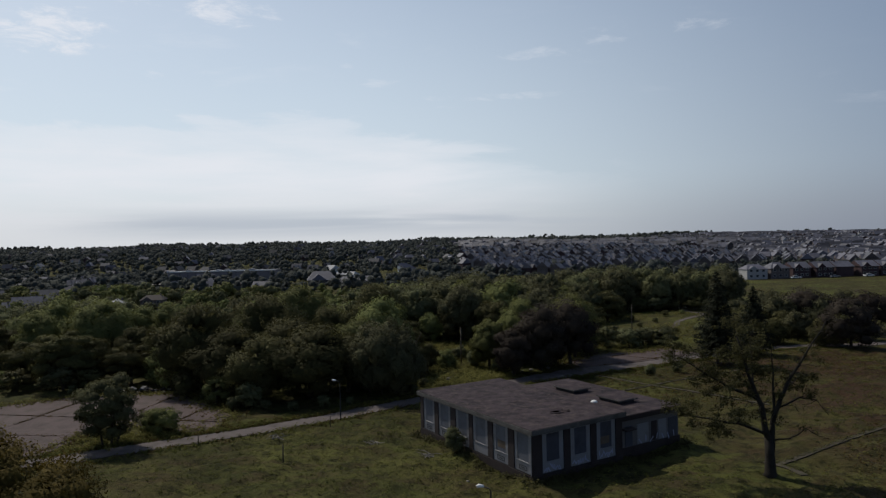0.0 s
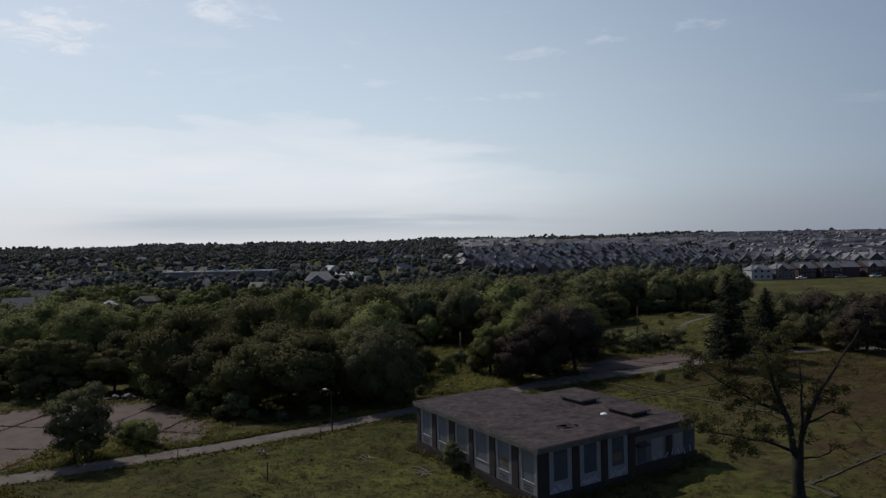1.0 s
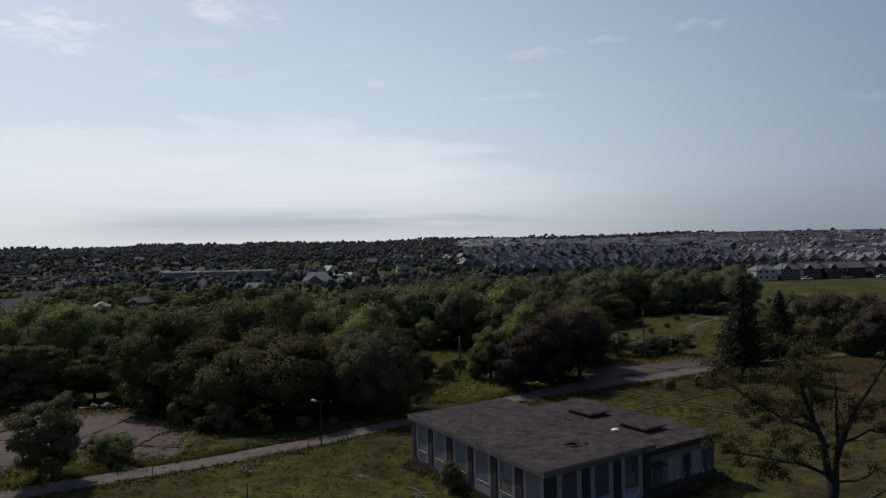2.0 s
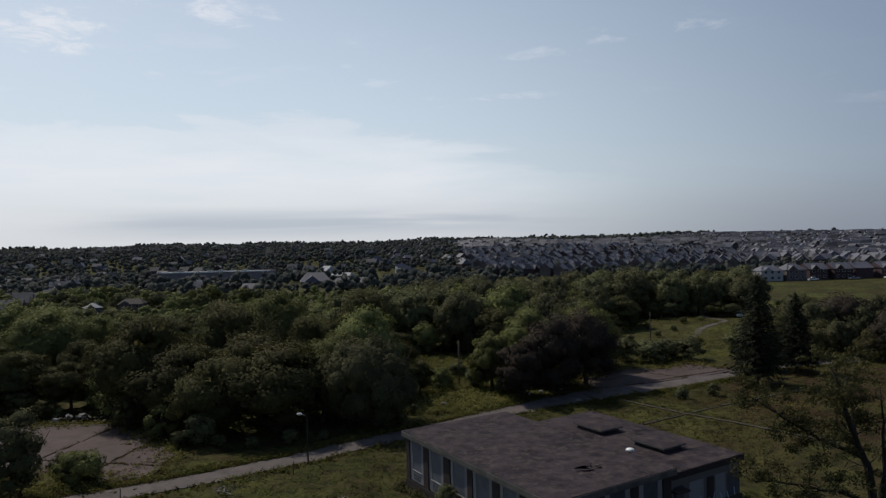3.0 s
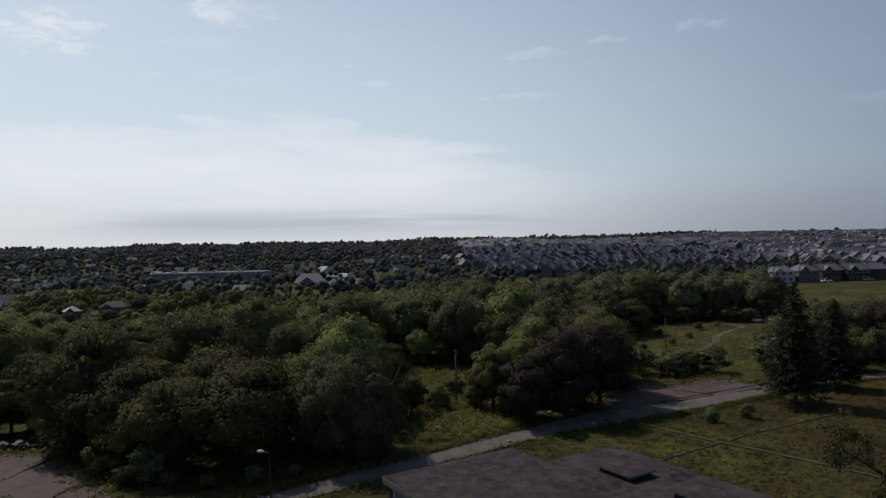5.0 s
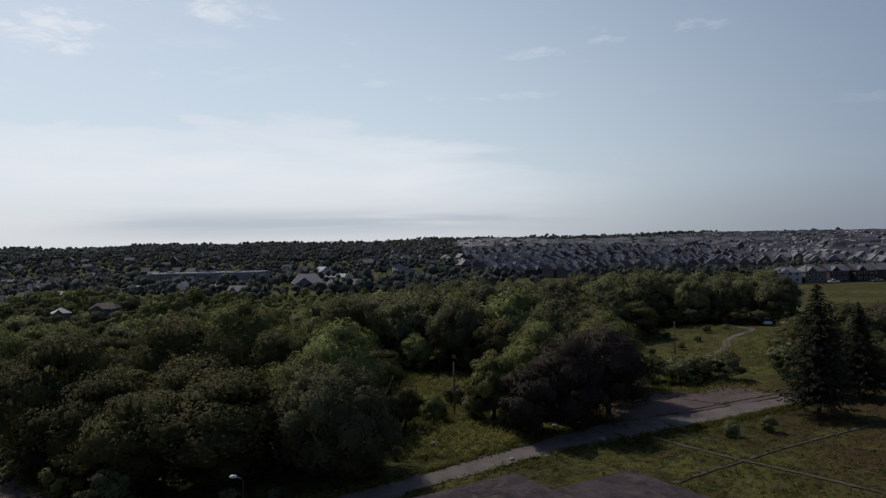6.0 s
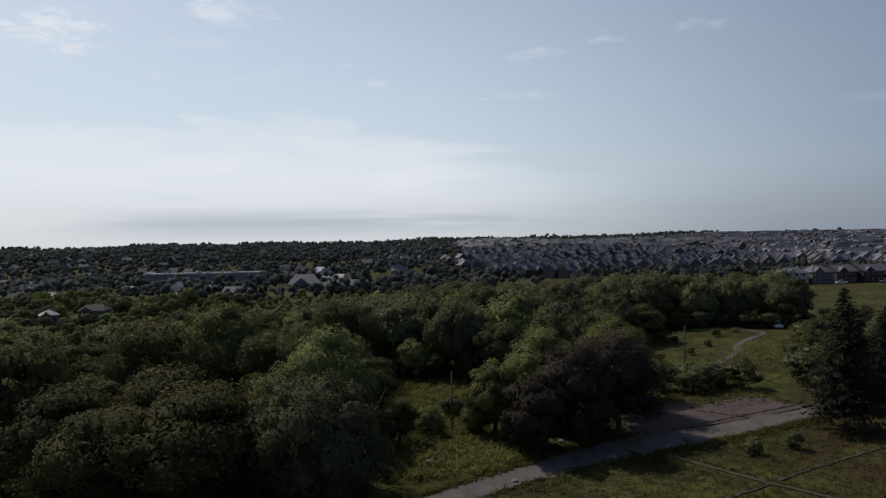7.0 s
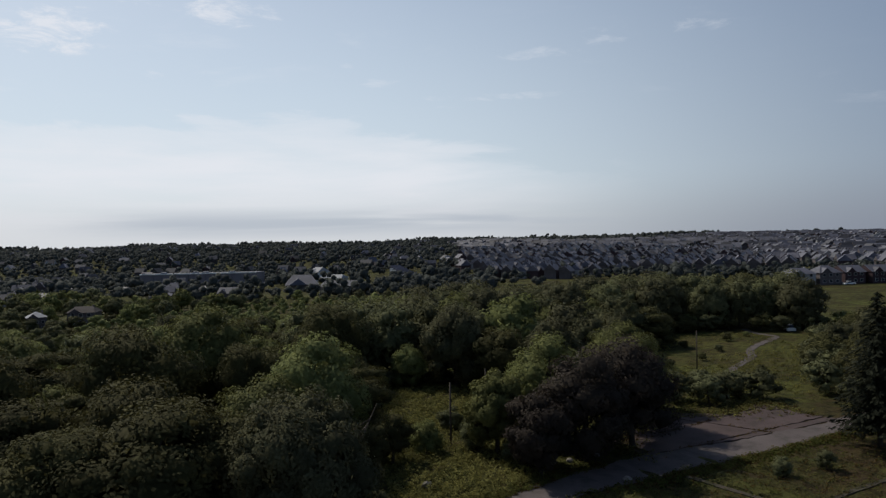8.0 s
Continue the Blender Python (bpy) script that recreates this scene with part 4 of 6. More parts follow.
def half_dead_tree():
    """A big old tree: two long stems from one bole, leafy boughs on the west side, bare limbs on the east."""
    rng = np.random.default_rng(77)
    t = thing("half_dead_tree", pose(26.3, 54.9, -0.05), "old half-dead tree with bare forked limbs and sparse leaves", "tree")
    V, F, tips = [], [], []

    def twig(p, d, length, r, depth, leafy):
        pts, rad, q = [p.copy()], [r], p.copy()
        for i in range(4):
            d = (d + Vector(rng.normal(0, 0.2, 3)) + Vector((0, 0, -0.04 * depth))).normalized()
            q = q + d * (length / 4)
            pts.append(q.copy())
            rad.append(r * (1 - 0.2 * (i + 1)))
        tube(V, F, pts, rad, 4)
        if rng.random() < leafy:
            tips.extend([pts[-1], pts[-2]])
        if depth < 2:
            for _ in range(3):
                side = Vector(rng.normal(0, 1, 3))
                twig(pts[int(rng.integers(1, 5))], (d * 0.8 + side.normalized() * 0.8).normalized(), length * rng.uniform(0.4, 0.65), max(0.012, r * 0.55), depth + 1, leafy)

    def stem(pts, r0, r1, step, reach, leafy, sides=7):
        pts = [Vector(q) for q in pts]
        fine = []
        for a_, b_ in zip(pts, pts[1:]):
            n = max(2, int((b_ - a_).length / 0.7))
            fine += [a_.lerp(b_, k / n) + Vector(rng.normal(0, 0.05, 3)) for k in range(n)]
        fine.append(pts[-1])
        m = len(fine)
        tube(V, F, fine, [r0 + (r1 - r0) * k / (m - 1) for k in range(m)], sides)
        for k in range(int(m * 0.3), m):
            for _ in range(step):
                along_ = (fine[min(k + 1, m - 1)] - fine[k - 1]).normalized()
                side = Vector(rng.normal(0, 1, 3)).normalized()
                twig(fine[k], (along_ * 0.5 + side * 0.8 + Vector((0, 0, 0.15))).normalized(), reach * rng.uniform(0.5, 1.1), 0.045 * (1.3 - k / m), 1, leafy)

    tube(V, F, [(0, 0, -0.2), (0.02, 0, 0.3), (0.0, 0.02, 1.6), (-0.05, 0.05, 3.2)], [0.66, 0.46, 0.38, 0.34], 10)
    stem([(-0.1, 0, 2.9), (-0.5, 0.1, 5.6), (-1.5, 0.2, 8.4), (-2.4, 0.3, 11.4)], 0.28, 0.06, 3, 2.0, 0.85)
    stem([(0.05, 0.05, 1.6), (0.45, 0.1, 5.0), (1.6, 0.0, 7.6), (3.2, -0.2, 10.2), (4.6, -0.3, 12.6)], 0.26, 0.035, 2, 1.5, 0.12)
    stem([(0.4, 0.1, 4.8), (0.5, 0.2, 7.6), (0.4, 0.3, 10.4)], 0.13, 0.03, 1, 1.3, 0.25)
    stem([(-0.25, 0, 3.5), (-2.6, -0.2, 4.4), (-5.2, -0.4, 5.0), (-7.6, -0.5, 5.2)], 0.14, 0.03, 3, 1.6, 0.75)
    stem([(-0.7, 0.1, 6.2), (-3.2, 0.3, 7.3), (-5.6, 0.5, 8.8), (-7.4, 0.6, 10.0)], 0.14, 0.03, 3, 1.7, 0.75)
    stem([(-1.2, 0.2, 7.6), (-0.6, 1.6, 9.6), (-0.2, 2.8, 11.0)], 0.10, 0.03, 3, 1.8, 0.8)
    stem([(0.6, 0.1, 5.4), (2.4, -0.3, 6.4), (3.6, -0.4, 6.2), (4.6, -0.4, 5.0)], 0.09, 0.02, 1, 1.1, 0.12)
    stem([(0.25, 0.0, 3.0), (1.4, -0.4, 3.1), (2.6, -0.6, 4.0), (3.6, -0.8, 3.4)], 0.09, 0.02, 1, 1.1, 0.05)
    stem([(1.4, 0.0, 7.2), (2.6, 0.6, 7.8), (3.8, 1.0, 8.0)], 0.07, 0.02, 2, 1.2, 0.6)
    part("trunk", mesh_of("trunk", V, F, M_BARK2, smooth=True), M_BARK2, t, "grey forked trunk with bare limbs")
    keep = np.array([tuple(p) for p in tips])
    LV, LF = leaf_cloud(rng, keep, 0.24 + 0.36 * rng.random(len(keep)), 34, 0.075, 0.4, 0.55)
    part("crown", mesh_of("crown", LV, LF, M_LEAF_O), M_LEAF_O, t, "sparse dark olive leaves")


half_dead_tree()

# the wood: a few shapes, each grown once and then placed many times
def grove(seed, leaves, leaf, group, dark, **kw):
    return [make_tree("broadleaf_tree", seed + 1, 10.0, 4.6, M_LEAF, "green broadleaf tree in the wood", 20, leaves, leaf, 0.0, group=group, **kw),
            make_tree("broadleaf_tree", seed + 2, 9.0, 5.2, M_LEAF_O, "broad olive-green tree with tiered boughs in the wood", 26, leaves, leaf, 0.0, group=group, tier=0.5, size=0.36, **kw),
            make_tree("broadleaf_tree", seed + 3, 11.0, 4.4, dark, "dark green tree in the wood", 19, leaves, leaf, 0.0, group=group, tier=1.0, **kw),
            make_tree("broadleaf_tree", seed + 4, 7.5, 4.2, M_LEAF_O, "olive-green low tree in the wood", 20, leaves, leaf, 0.0, stems=3, group=group, **kw),
            make_tree("broadleaf_tree", seed + 5, 10.0, 4.2, M_LEAF_W, "fine-leaved greyish willow in the wood", 26, leaves, leaf, 0.0, group=group, tier=1.3, size=0.3, **kw)]


NEARWOOD = grove(100, 15000, 0.128, "trees of the wood", M_LEAF_O, lump=3, gaps=0.6)
MIDWOOD = grove(200, 4600, 0.21, "trees of the wood", M_LEAF_D, lump=2, gaps=0.5)
SHRUBS = [make_tree("shrub", 301 + k, 4.0, 2.2, (M_LEAF_D, M_LEAF, M_LEAF_O)[k], ("dark green shrub", "green shrub", "olive-green shrub")[k] + " at the wood's edge", 12, 900, 0.15, 0.0, category="shrub", group="shrubs", lump=2) for k in range(3)]
for i, p in enumerate(SHRUBS):
    once(p, at_ground(-24 - 5 * i, 82.0 + 3 * i, 40 * i))
TALL = [make_tree("tall_tree", 106 + k, 13.6 - k, 7.0 - 0.6 * k, (M_LEAF_W, M_LEAF_D)[k], ("tall broad greyish willow", "tall broad dark tree")[k] + " of the belt behind the field", 38, 6500, 0.23, 0.0, group="tall trees behind the field", tier=0.95, size=0.30, lump=2) for k in range(2)]
FAR = [make_tree("distant_tree", 111, 9.0, 4.6, M_LEAF, "green tree between the far houses", 14, 900, 0.40, 0.0, group="trees among the houses", lump=2),
       make_tree("distant_tree", 112, 8.0, 4.2, M_LEAF_D, "dark tree between the far houses", 14, 900, 0.38, 0.0, group="trees among the houses", lump=2)]
for i, p in enumerate(NEARWOOD + MIDWOOD):
    once(p, at_ground(-95 - 8 * i, 118 + 3 * i, 40 * i))
for i, p in enumerate(TALL):
    once(p, at_ground(38 + 9 * i, 209, 40 * i))
for i, p in enumerate(FAR):
    once(p, at_ground(-150 - 12 * i, 245, 40 * i))


def inside(poly, x, y):
    c = False
    for i, (x0, y0) in enumerate(poly):
        x1, y1 = poly[i - 1]
        if (y0 > y) != (y1 > y) and x < (x1 - x0) * (y - y0) / (y1 - y0) + x0:
            c = not c
    return c


def scatter(poly, gap, seed, tries=4000, holes=(), taken=None):
    rng = random.Random(seed)
    xs, ys = [p[0] for p in poly], [p[1] for p in poly]
    out = taken if taken is not None else []
    got = []
    for _ in range(tries):
        x, y = rng.uniform(min(xs), max(xs)), rng.uniform(min(ys), max(ys))
        if not inside(poly, x, y) or any(inside(h, x, y) for h in holes):
            continue
        if any((x - a) ** 2 + (y - b) ** 2 < gap * gap for a, b in out):
            continue
        out.append((x, y))
        got.append((x, y))
    return got


WOOD = [(-150, 95), (-95, 96), (-62, 98), (-50, 95.5), (-41, 95), (-33, 89.5), (-27.5, 83.5), (-22, 81.8), (-16, 82), (-13.5, 85), (-12, 92), (-8, 101), (-6, 112), (-7, 124), (-4, 134), (8, 136), (12, 118), (20, 116), (24, 122), (31, 132),
        (36, 150), (42, 172), (60, 190), (40, 230), (20, 290), (-60, 290), (-100, 200), (-170, 180)]
BANK = [(-17.5, 141, 1.1), (-11.5, 140, 1.15), (-5.5, 141.5, 1.12), (0.5, 142.5, 1.15), (6.0, 141.5, 1.0), (-8.5, 148, 1.2), (-2.0, 149.5, 1.2), (4.5, 149.5, 1.1)]
FRONT = [(-17.4, 86.6, 1.02, 1.35), (-23.8, 85.4, 0.90, 1.2), (-29.5, 90.0, 0.98, 1.2), (-20.5, 93.5, 1.1, 1.1), (-13.0, 89.5, 0.85, 1.1)]
TAKEN = [(-8.0, 88.4), (-5.5, 93.0), (10.0, 98.9), (14.4, 101.8), (19.6, 105.6), (12.6, 108.4), (21.8, 113.4), (6.8, 104.8)] + [q[:2] for q in BANK + FRONT]
rw = random.Random(21)
spots = sorted(scatter(WOOD, 6.3, 5, 12000, taken=TAKEN), key=lambda q: math.hypot(*q))
REST = []
for i, (x, y) in enumerate(spots):
    k = rw.choices(range(5), (4, 2, 3, 1, 0) if i < 22 else (6, 1, 4, 2, 1) if i < 60 else (7, 1, 4, 3, 2))[0]
    s = rw.choice((0.68, 0.84, 1.0, 1.16, 1.36)) * rw.uniform(0.94, 1.06) * (0.84 if y > 150 and x < -20 else 1.0)
    s *= 0.5 if x < -62 and y > 165 else 0.72 if y > 125 and -0.66 < (x - 2) / (y - 42) < -0.42 else 1.0
    s *= 0.72 if y < 88.5 and x > -32 else 0.9 if y < 150 else 0.95
    # the canopy falls away towards the valley
    top = 20.5 - (0.088 if x < -22 else 0.068) * (y - 42)
    s = max(0.42, min(s, top / (10.0, 9.0, 11.0, 7.5, 10.0)[k]))
    m = at_ground(x, y, rw.uniform(0, 360), s * 1.05, s * rw.uniform(0.88, 1.06))
    if i < 300:
        put(NEARWOOD[k] if i < 52 else MIDWOOD[k], m)
    else:
        REST.append((x, y, 9.0 * s))
for x, y, s in BANK:
    put(MIDWOOD[2], at_ground(x, y, rw.uniform(0, 360), s * 1.05, s))
for x, y, s, wide in FRONT:
    put(NEARWOOD[2], at_ground(x, y, rw.uniform(0, 360), s * wide, s * 0.92), "broad dark tree with deep shade below at the wood's edge")
BELT = [(-4, 176), (14, 176), (30, 184), (62, 188), (80, 184), (84, 196), (60, 206), (20, 206), (-6, 196)]
for x, y in scatter(BELT, 6.6, 6, 2500):
    s = rw.uniform(0.85, 1.08)
    put(TALL[rw.randrange(2)], at_ground(x, y, rw.uniform(0, 360), s))
for x, y in scatter([(-3, 172), (16, 171), (32, 180), (62, 184), (88, 179), (90, 184), (30, 188), (-4, 180)], 3.2, 16, 900):
    s = rw.uniform(0.7, 1.15)
    put(SHRUBS[rw.randrange(3)], at_ground(x, y, rw.uniform(0, 360), s * 1.2, s), "low shrub under the tall trees")
for x, y in scatter([(-165, 182), (-72, 178), (-66, 215), (-84, 226), (-100, 222), (-118, 221), (-165, 232)], 4.2, 17, 1500):
    s = rw.uniform(0.7, 1.1) * (0.6 if -0.66 < (x - 2) / (y - 42) < -0.42 else 1.0)
    put(SHRUBS[rw.randrange(3)], at_ground(x, y, rw.uniform(0, 360), s * 1.3, s), "low bush at the wood's far edge")
EAST = [(50, 124), (58, 120.5), (72, 118), (84, 138), (100, 166), (84, 173), (73, 161), (62, 150), (54, 136)]
for x, y in scatter(EAST, 5.6, 7, 900):
    s = rw.uniform(0.66, 0.88)
    put(MIDWOOD[rw.choice((3, 4))], at_ground(x, y, rw.uniform(0, 360), s * 1.15, s * 0.92))
for k, (x, y, h, r) in enumerate([(76.5, 142.0, 9.6, 6.0), (70.5, 117.0, 9.4, 5.4), (86.0, 136.0, 9.0, 5.0)]):
    once(make_tree("broadleaf_tree", 77 + k, h, r, M_LEAF_P, "rounded purple-brown leaved tree in the field", 22, 6500, 0.15, 0.0, lump=2), at_ground(x, y))
for x, y in [(55.5, 139), (57.5, 144), (53.0, 133), (60.5, 148), (63, 153.5), (67, 158), (70, 163), (51, 129), (49.5, 126), (56, 134), (60, 141)]:
    s = rw.uniform(0.7, 1.25)
    put(SHRUBS[0], at_ground(x, y, rw.uniform(0, 360), s * 1.15, s), "low dark shrub beside the field track")
for x, y in [(8.0, 102.4), (16.6, 105.6), (12.8, 107.0)]:
    s = rw.uniform(0.45, 0.65)
    put(SHRUBS[0], at_ground(x, y, rw.uniform(0, 360), s * 1.1, s), "low dark shrub under the maples")
for x, y in [(30, 124), (33.5, 122.5), (36.5, 124.5), (40.5, 124.0), (34.5, 127.5), (38.5, 127), (50, 119.5), (29, 128), (56, 120.5)]:
    s = rw.uniform(0.85, 1.3)
    put(SHRUBS[0], at_ground(x, y, rw.uniform(0, 360), s * 1.05, s * 0.85), "low dark shrub between the lot and the field")
for x, y in [(-31, 87), (-26, 82), (-22, 81.2), (-18.5, 81.2), (-15, 82.0), (-12, 83.6), (-36, 93.4), (-45, 94), (-52, 93.6), (-4.5, 88.5), (-3.2, 93), (-5, 98)]:
    s = rw.uniform(0.3, 0.5)
    put(SHRUBS[0], at_ground(x, y, rw.uniform(0, 360), s * 1.1, s), "low dark shrub at the wood's edge")

for x, y in [(-9, 136.5), (-5.5, 137), (-2.5, 138), (0.5, 137.2), (3.5, 138.2), (6.5, 137), (9.5, 134), (11.0, 128), (-7.4, 131), (-7.2, 125), (-6.4, 119)]:
    s = rw.uniform(0.5, 0.9)
    put(SHRUBS[rw.randrange(3)], at_ground(x, y, rw.uniform(0, 360), s * 1.2, s * 0.8), "low shrub at the back of the clearing")

for x, y in [(-88, 95), (-83, 96.5), (-78, 95), (-73.5, 96.5), (-69, 95.5), (-65, 97), (-61, 95.5), (-57.5, 96.5), (-54, 94.8), (-50.5, 95.8), (-47, 94.6), (-38.5, 95.2)]:
    s = rw.uniform(0.6, 1.05)
    put(SHRUBS[rw.randrange(3)], at_ground(x, y, rw.uniform(0, 360), s * 1.3, s), "ragged shrub before the wood beside the broken lot")
for x, y, s in [(-108.5, 222, 1.15), (-104.0, 224, 1.0), (-112.5, 221, 1.1), (-99.0, 227, 1.2), (-95.0, 230, 1.1), (-116.0, 222, 1.1), (-101.5, 220, 0.9), (-90.5, 229, 1.15)]:
    put(SHRUBS[rw.randrange(3)], at_ground(x, y, rw.uniform(0, 360), s * 1.1, s), "bushy garden tree before the pale-roofed house")
for x, y in [(33, 134), (37, 147), (44, 152), (50, 160), (42, 133.5), (46, 166), (34, 156), (56, 171), (40, 172), (29, 140), (62, 176), (48, 140)]:
    s = rw.uniform(0.22, 0.5)
    put(SHRUBS[rw.randrange(3)], at_ground(x, y, rw.uniform(0, 360), s * 1.2, s), "small shrub in the overgrown field")

# ------------------------------------------------------------ houses
def gable_roof(w, d, z, rise, over=0.4, hip=0.0, flip=False):
    """Roof vertices and faces over a w by d plan, ridge along x."""
    a, b = w / 2 + over, d / 2 + over
    h = a * hip
    V = [(-a, -b, z), (a, -b, z), (a, b, z), (-a, b, z), (-a + h, 0, z + rise), (a - h, 0, z + rise)]
    F = [(0, 1, 5, 4), (2, 3, 4, 5), (0, 4, 3), (1, 2, 5), (3, 2, 1, 0)]
    if flip:
        V = [(-y, x, q) for x, y, q in V]
    return V, F


GABLE = [0, 0, 1, 1, 0]          # the two gable ends take the wall's material


def make_house(seed, w, d, eave, rise, hip, wallmat, label, windows=True, roofmat=None, name="house"):
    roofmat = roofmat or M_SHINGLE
    rng = random.Random(seed)
    h = thing(name, Matrix(), label, "house", "houses of the far estate")
    part("wall", box(-w / 2, w / 2, -d / 2, d / 2, -1.0, eave - 0.02), wallmat, h)
    V, F = gable_roof(w, d, eave, rise, 0.45, hip)
    roof = part("roof", mesh_of("roof", V, F, [roofmat, wallmat], GABLE if hip == 0 else [0] * 5), roofmat, h)
    V, F = gable_roof(d * 0.5, w * 0.42, eave + 0.02, rise * 0.72, 0.3, 0.0, True)
    V = [(x - w * 0.2, y - d * 0.28, z) for x, y, z in V]
    part("gable", mesh_of("gable", V, F, [roofmat, wallmat], GABLE), roofmat, roof)
    part("chimney", box(w * 0.28, w * 0.28 + 0.6, 0.4, 1.0, eave, eave + rise + 0.5), wallmat, roof)
    if windows:
        for z in (1.0, 3.8) if eave > 4.5 else (1.0,):
            for x in (-w * 0.30, 0.0, w * 0.30):
                win = part("window", box(x - 0.75, x + 0.75, -d / 2 - 0.05, -d / 2 - 0.002, z, z + 1.35), M_HWHITE, h)
                part("pane", box(x - 0.62, x + 0.62, -d / 2 - 0.07, -d / 2 - 0.053, z + 0.12, z + 1.23), M_GLASS, win)
    return h


HOUSES = [make_house(1, 10.5, 9.5, 5.3, 3.0, 0.62, M_HBRICK, "two-storey red brick house with a grey hipped roof"),
          make_house(2, 10.0, 10.0, 5.4, 3.2, 0.70, M_HTAN, "two-storey tan brick house with a grey hipped roof"),
          make_house(3, 9.5, 10.5, 5.3, 3.0, 0.0, M_HBRICK, "two-storey brick house with a grey gable roof"),
          make_house(4, 11.0, 9.0, 5.2, 2.5, 0.5, M_HWHITE, "two-storey pale house with a grey hipped roof"),
          make_house(5, 13.0, 9.5, 3.0, 2.2, 0.3, M_HTAN, "low brown-roofed bungalow among trees")]
HOUSES += [make_house(1, 12.0, 7.2, 5.0, 3.6, 0.15, M_HBRICK, "narrow red brick house with a steep grey roof", False),
           make_house(2, 12.5, 7.4, 5.0, 3.8, 0.0, M_HTAN, "narrow tan brick house with a steep grey roof", False),
           make_house(3, 11.5, 7.0, 5.0, 3.6, 0.0, M_HTAN, "brick house with a grey gable roof on the far estate", False),
           make_house(4, 12.0, 7.4, 5.0, 3.4, 0.2, M_HWHITE, "pale house with a grey hipped roof on the far estate", False),
           make_house(5, 13.0, 9.5, 3.0, 2.2, 0.3, M_HTAN, "low grey-roofed bungalow among trees", False)]
HOUSES.append(make_house(6, 8.0, 8.0, 6.6, 2.6, 0.96, M_HTAN, "small house with a pale pyramid roof beyond the wood", True, roofmat=M_HWHITE))
HOUSES.append(make_house(7, 10.0, 8.0, 5.4, 2.2, 0.4, M_HTAN, "brown-roofed house beside the pale-roofed one", True, roofmat=M_BROWNROOF))
rh = random.Random(4)
first = [True] * 12
PLACED = []


def house_at(k, x, y, rz, s=1.0):
    m = pose(x, y, gz(x, y), 0, 0, rz) @ Matrix.Diagonal((s, s, s, 1))
    PLACED.append((x, y))
    if first[k]:
        first[k] = False
        HOUSES[k].matrix_basis = m
    else:
        put(HOUSES[k], m)


# the row that backs on to the meadow
for i in range(18):
    house_at(3 if i == 0 else rh.choice((0, 0, 2, 1)), 137.5 + 10.4 * i + rh.uniform(-0.3, 0.3), 300 + 0.10 * i * 10 + rh.uniform(-1.2, 1.2), rh.choice((0, 0, 180)) + 3, 0.84)
# the pale house and its neighbour at the wood's far edge
house_at(10, -110.5, 228, 35, 0.58)
house_at(11, -103.0, 239, 8, 0.74)
house_at(4, -232, 330, 10, 0.7)


# two streets of houses that run away from the wood
for x0, y0, x1, y1, n in ((-137, 214, -174, 300, 10), (-176, 312, -262, 520, 20), (-160, 216, -196, 296, 9), (-118, 330, -146, 420, 9)):
    turn = math.degrees(math.atan2(y1 - y0, x1 - x0))
    for i in range(n):
        f = (i + 0.5) / n
        if i % 2:
            q = rh.uniform(0.4, 0.65)
            put(FAR[rh.randrange(2)], at_ground(x0 + (x1 - x0) * f + 5.5, y0 + (y1 - y0) * f - 5.0, 70 * i, q))
        house_at(rh.choice((6, 7, 7, 8)), x0 + (x1 - x0) * f + rh.uniform(-0.8, 0.8), y0 + (y1 - y0) * f, turn + rh.choice((90, 90, -90, 0)) + rh.uniform(-3, 3), rh.uniform(0.56, 0.72))


def open_view(x, y):
    """Lawns and car parks before the larger buildings, kept free of trees."""
    q = (x - 2) / (y - 42)
    if -0.455 < q < -0.26 and 385 < y < 548:
        return True
    return (-84 < x < -34 and 335 < y < 390) or (-40 < x < -2 and 405 < y < 500) or (-0.195 < q < -0.135 and 395 < y < 530)


def estate(x0, x1, y0, y1, ang, px, py, seed, cap):
    """Rows of houses along parallel streets, as (x, y, turn)."""
    rng = random.Random(seed)
    c, s = math.cos(radians(ang)), math.sin(radians(ang))
    cx, cy = (x0 + x1) / 2, (y0 + y1) / 2
    R = math.hypot(x1 - x0, y1 - y0) / 2
    out = []
    n, m = int(R / px), int(R / py)
    for j in range(-m, m + 1):
        for i in range(-n, n + 1):
            if i % 11 == 0:
                continue
            u, v = i * px + rng.uniform(-1, 1), j * py + (j % 2) * 6.0 + rng.uniform(-1.5, 1.5)
            x, y = cx + u * c - v * s, cy + u * s + v * c
            if x0 <= x <= x1 and y0 <= y <= y1 and rng.random() < cap:
                out.append((x, y, ang + (0 if j % 2 else 180)))
    return out


cand = estate(26, 230, 400, 560, -27, 8.8, 20.0, 21, 0.94) + estate(20, 330, 562, 800, -24, 9.4, 23.0, 2, 0.92) + estate(332, 640, 430, 800, -8, 10.0, 22, 3, 0.9) + estate(232, 330, 335, 560, -14, 9.6, 23, 8, 0.85) + estate(20, 430, 802, 1100, -30, 10.5, 25, 4, 0.85) + estate(432, 950, 802, 1420, -16, 10.8, 27, 14, 0.85)
cand += estate(-420, -60, 300, 640, -12, 15, 40, 5, 0.5) + estate(-700, 18, 642, 1250, 10, 15, 44, 6, 0.25) + estate(-60, 18, 470, 640, 20, 14, 34, 9, 0.55) + estate(-260, -150, 250, 300, -15, 18, 30, 12, 0.4)
cand = [c for c in cand if abs(c[0]) < 0.78 * c[1] + 30 and not (c[0] < -30 and open_view(c[0], c[1])) and not (-220 < c[0] < -120 and 440 < c[1] < 550) and not (-100 < c[0] < 5 and 330 < c[1] < 535)]
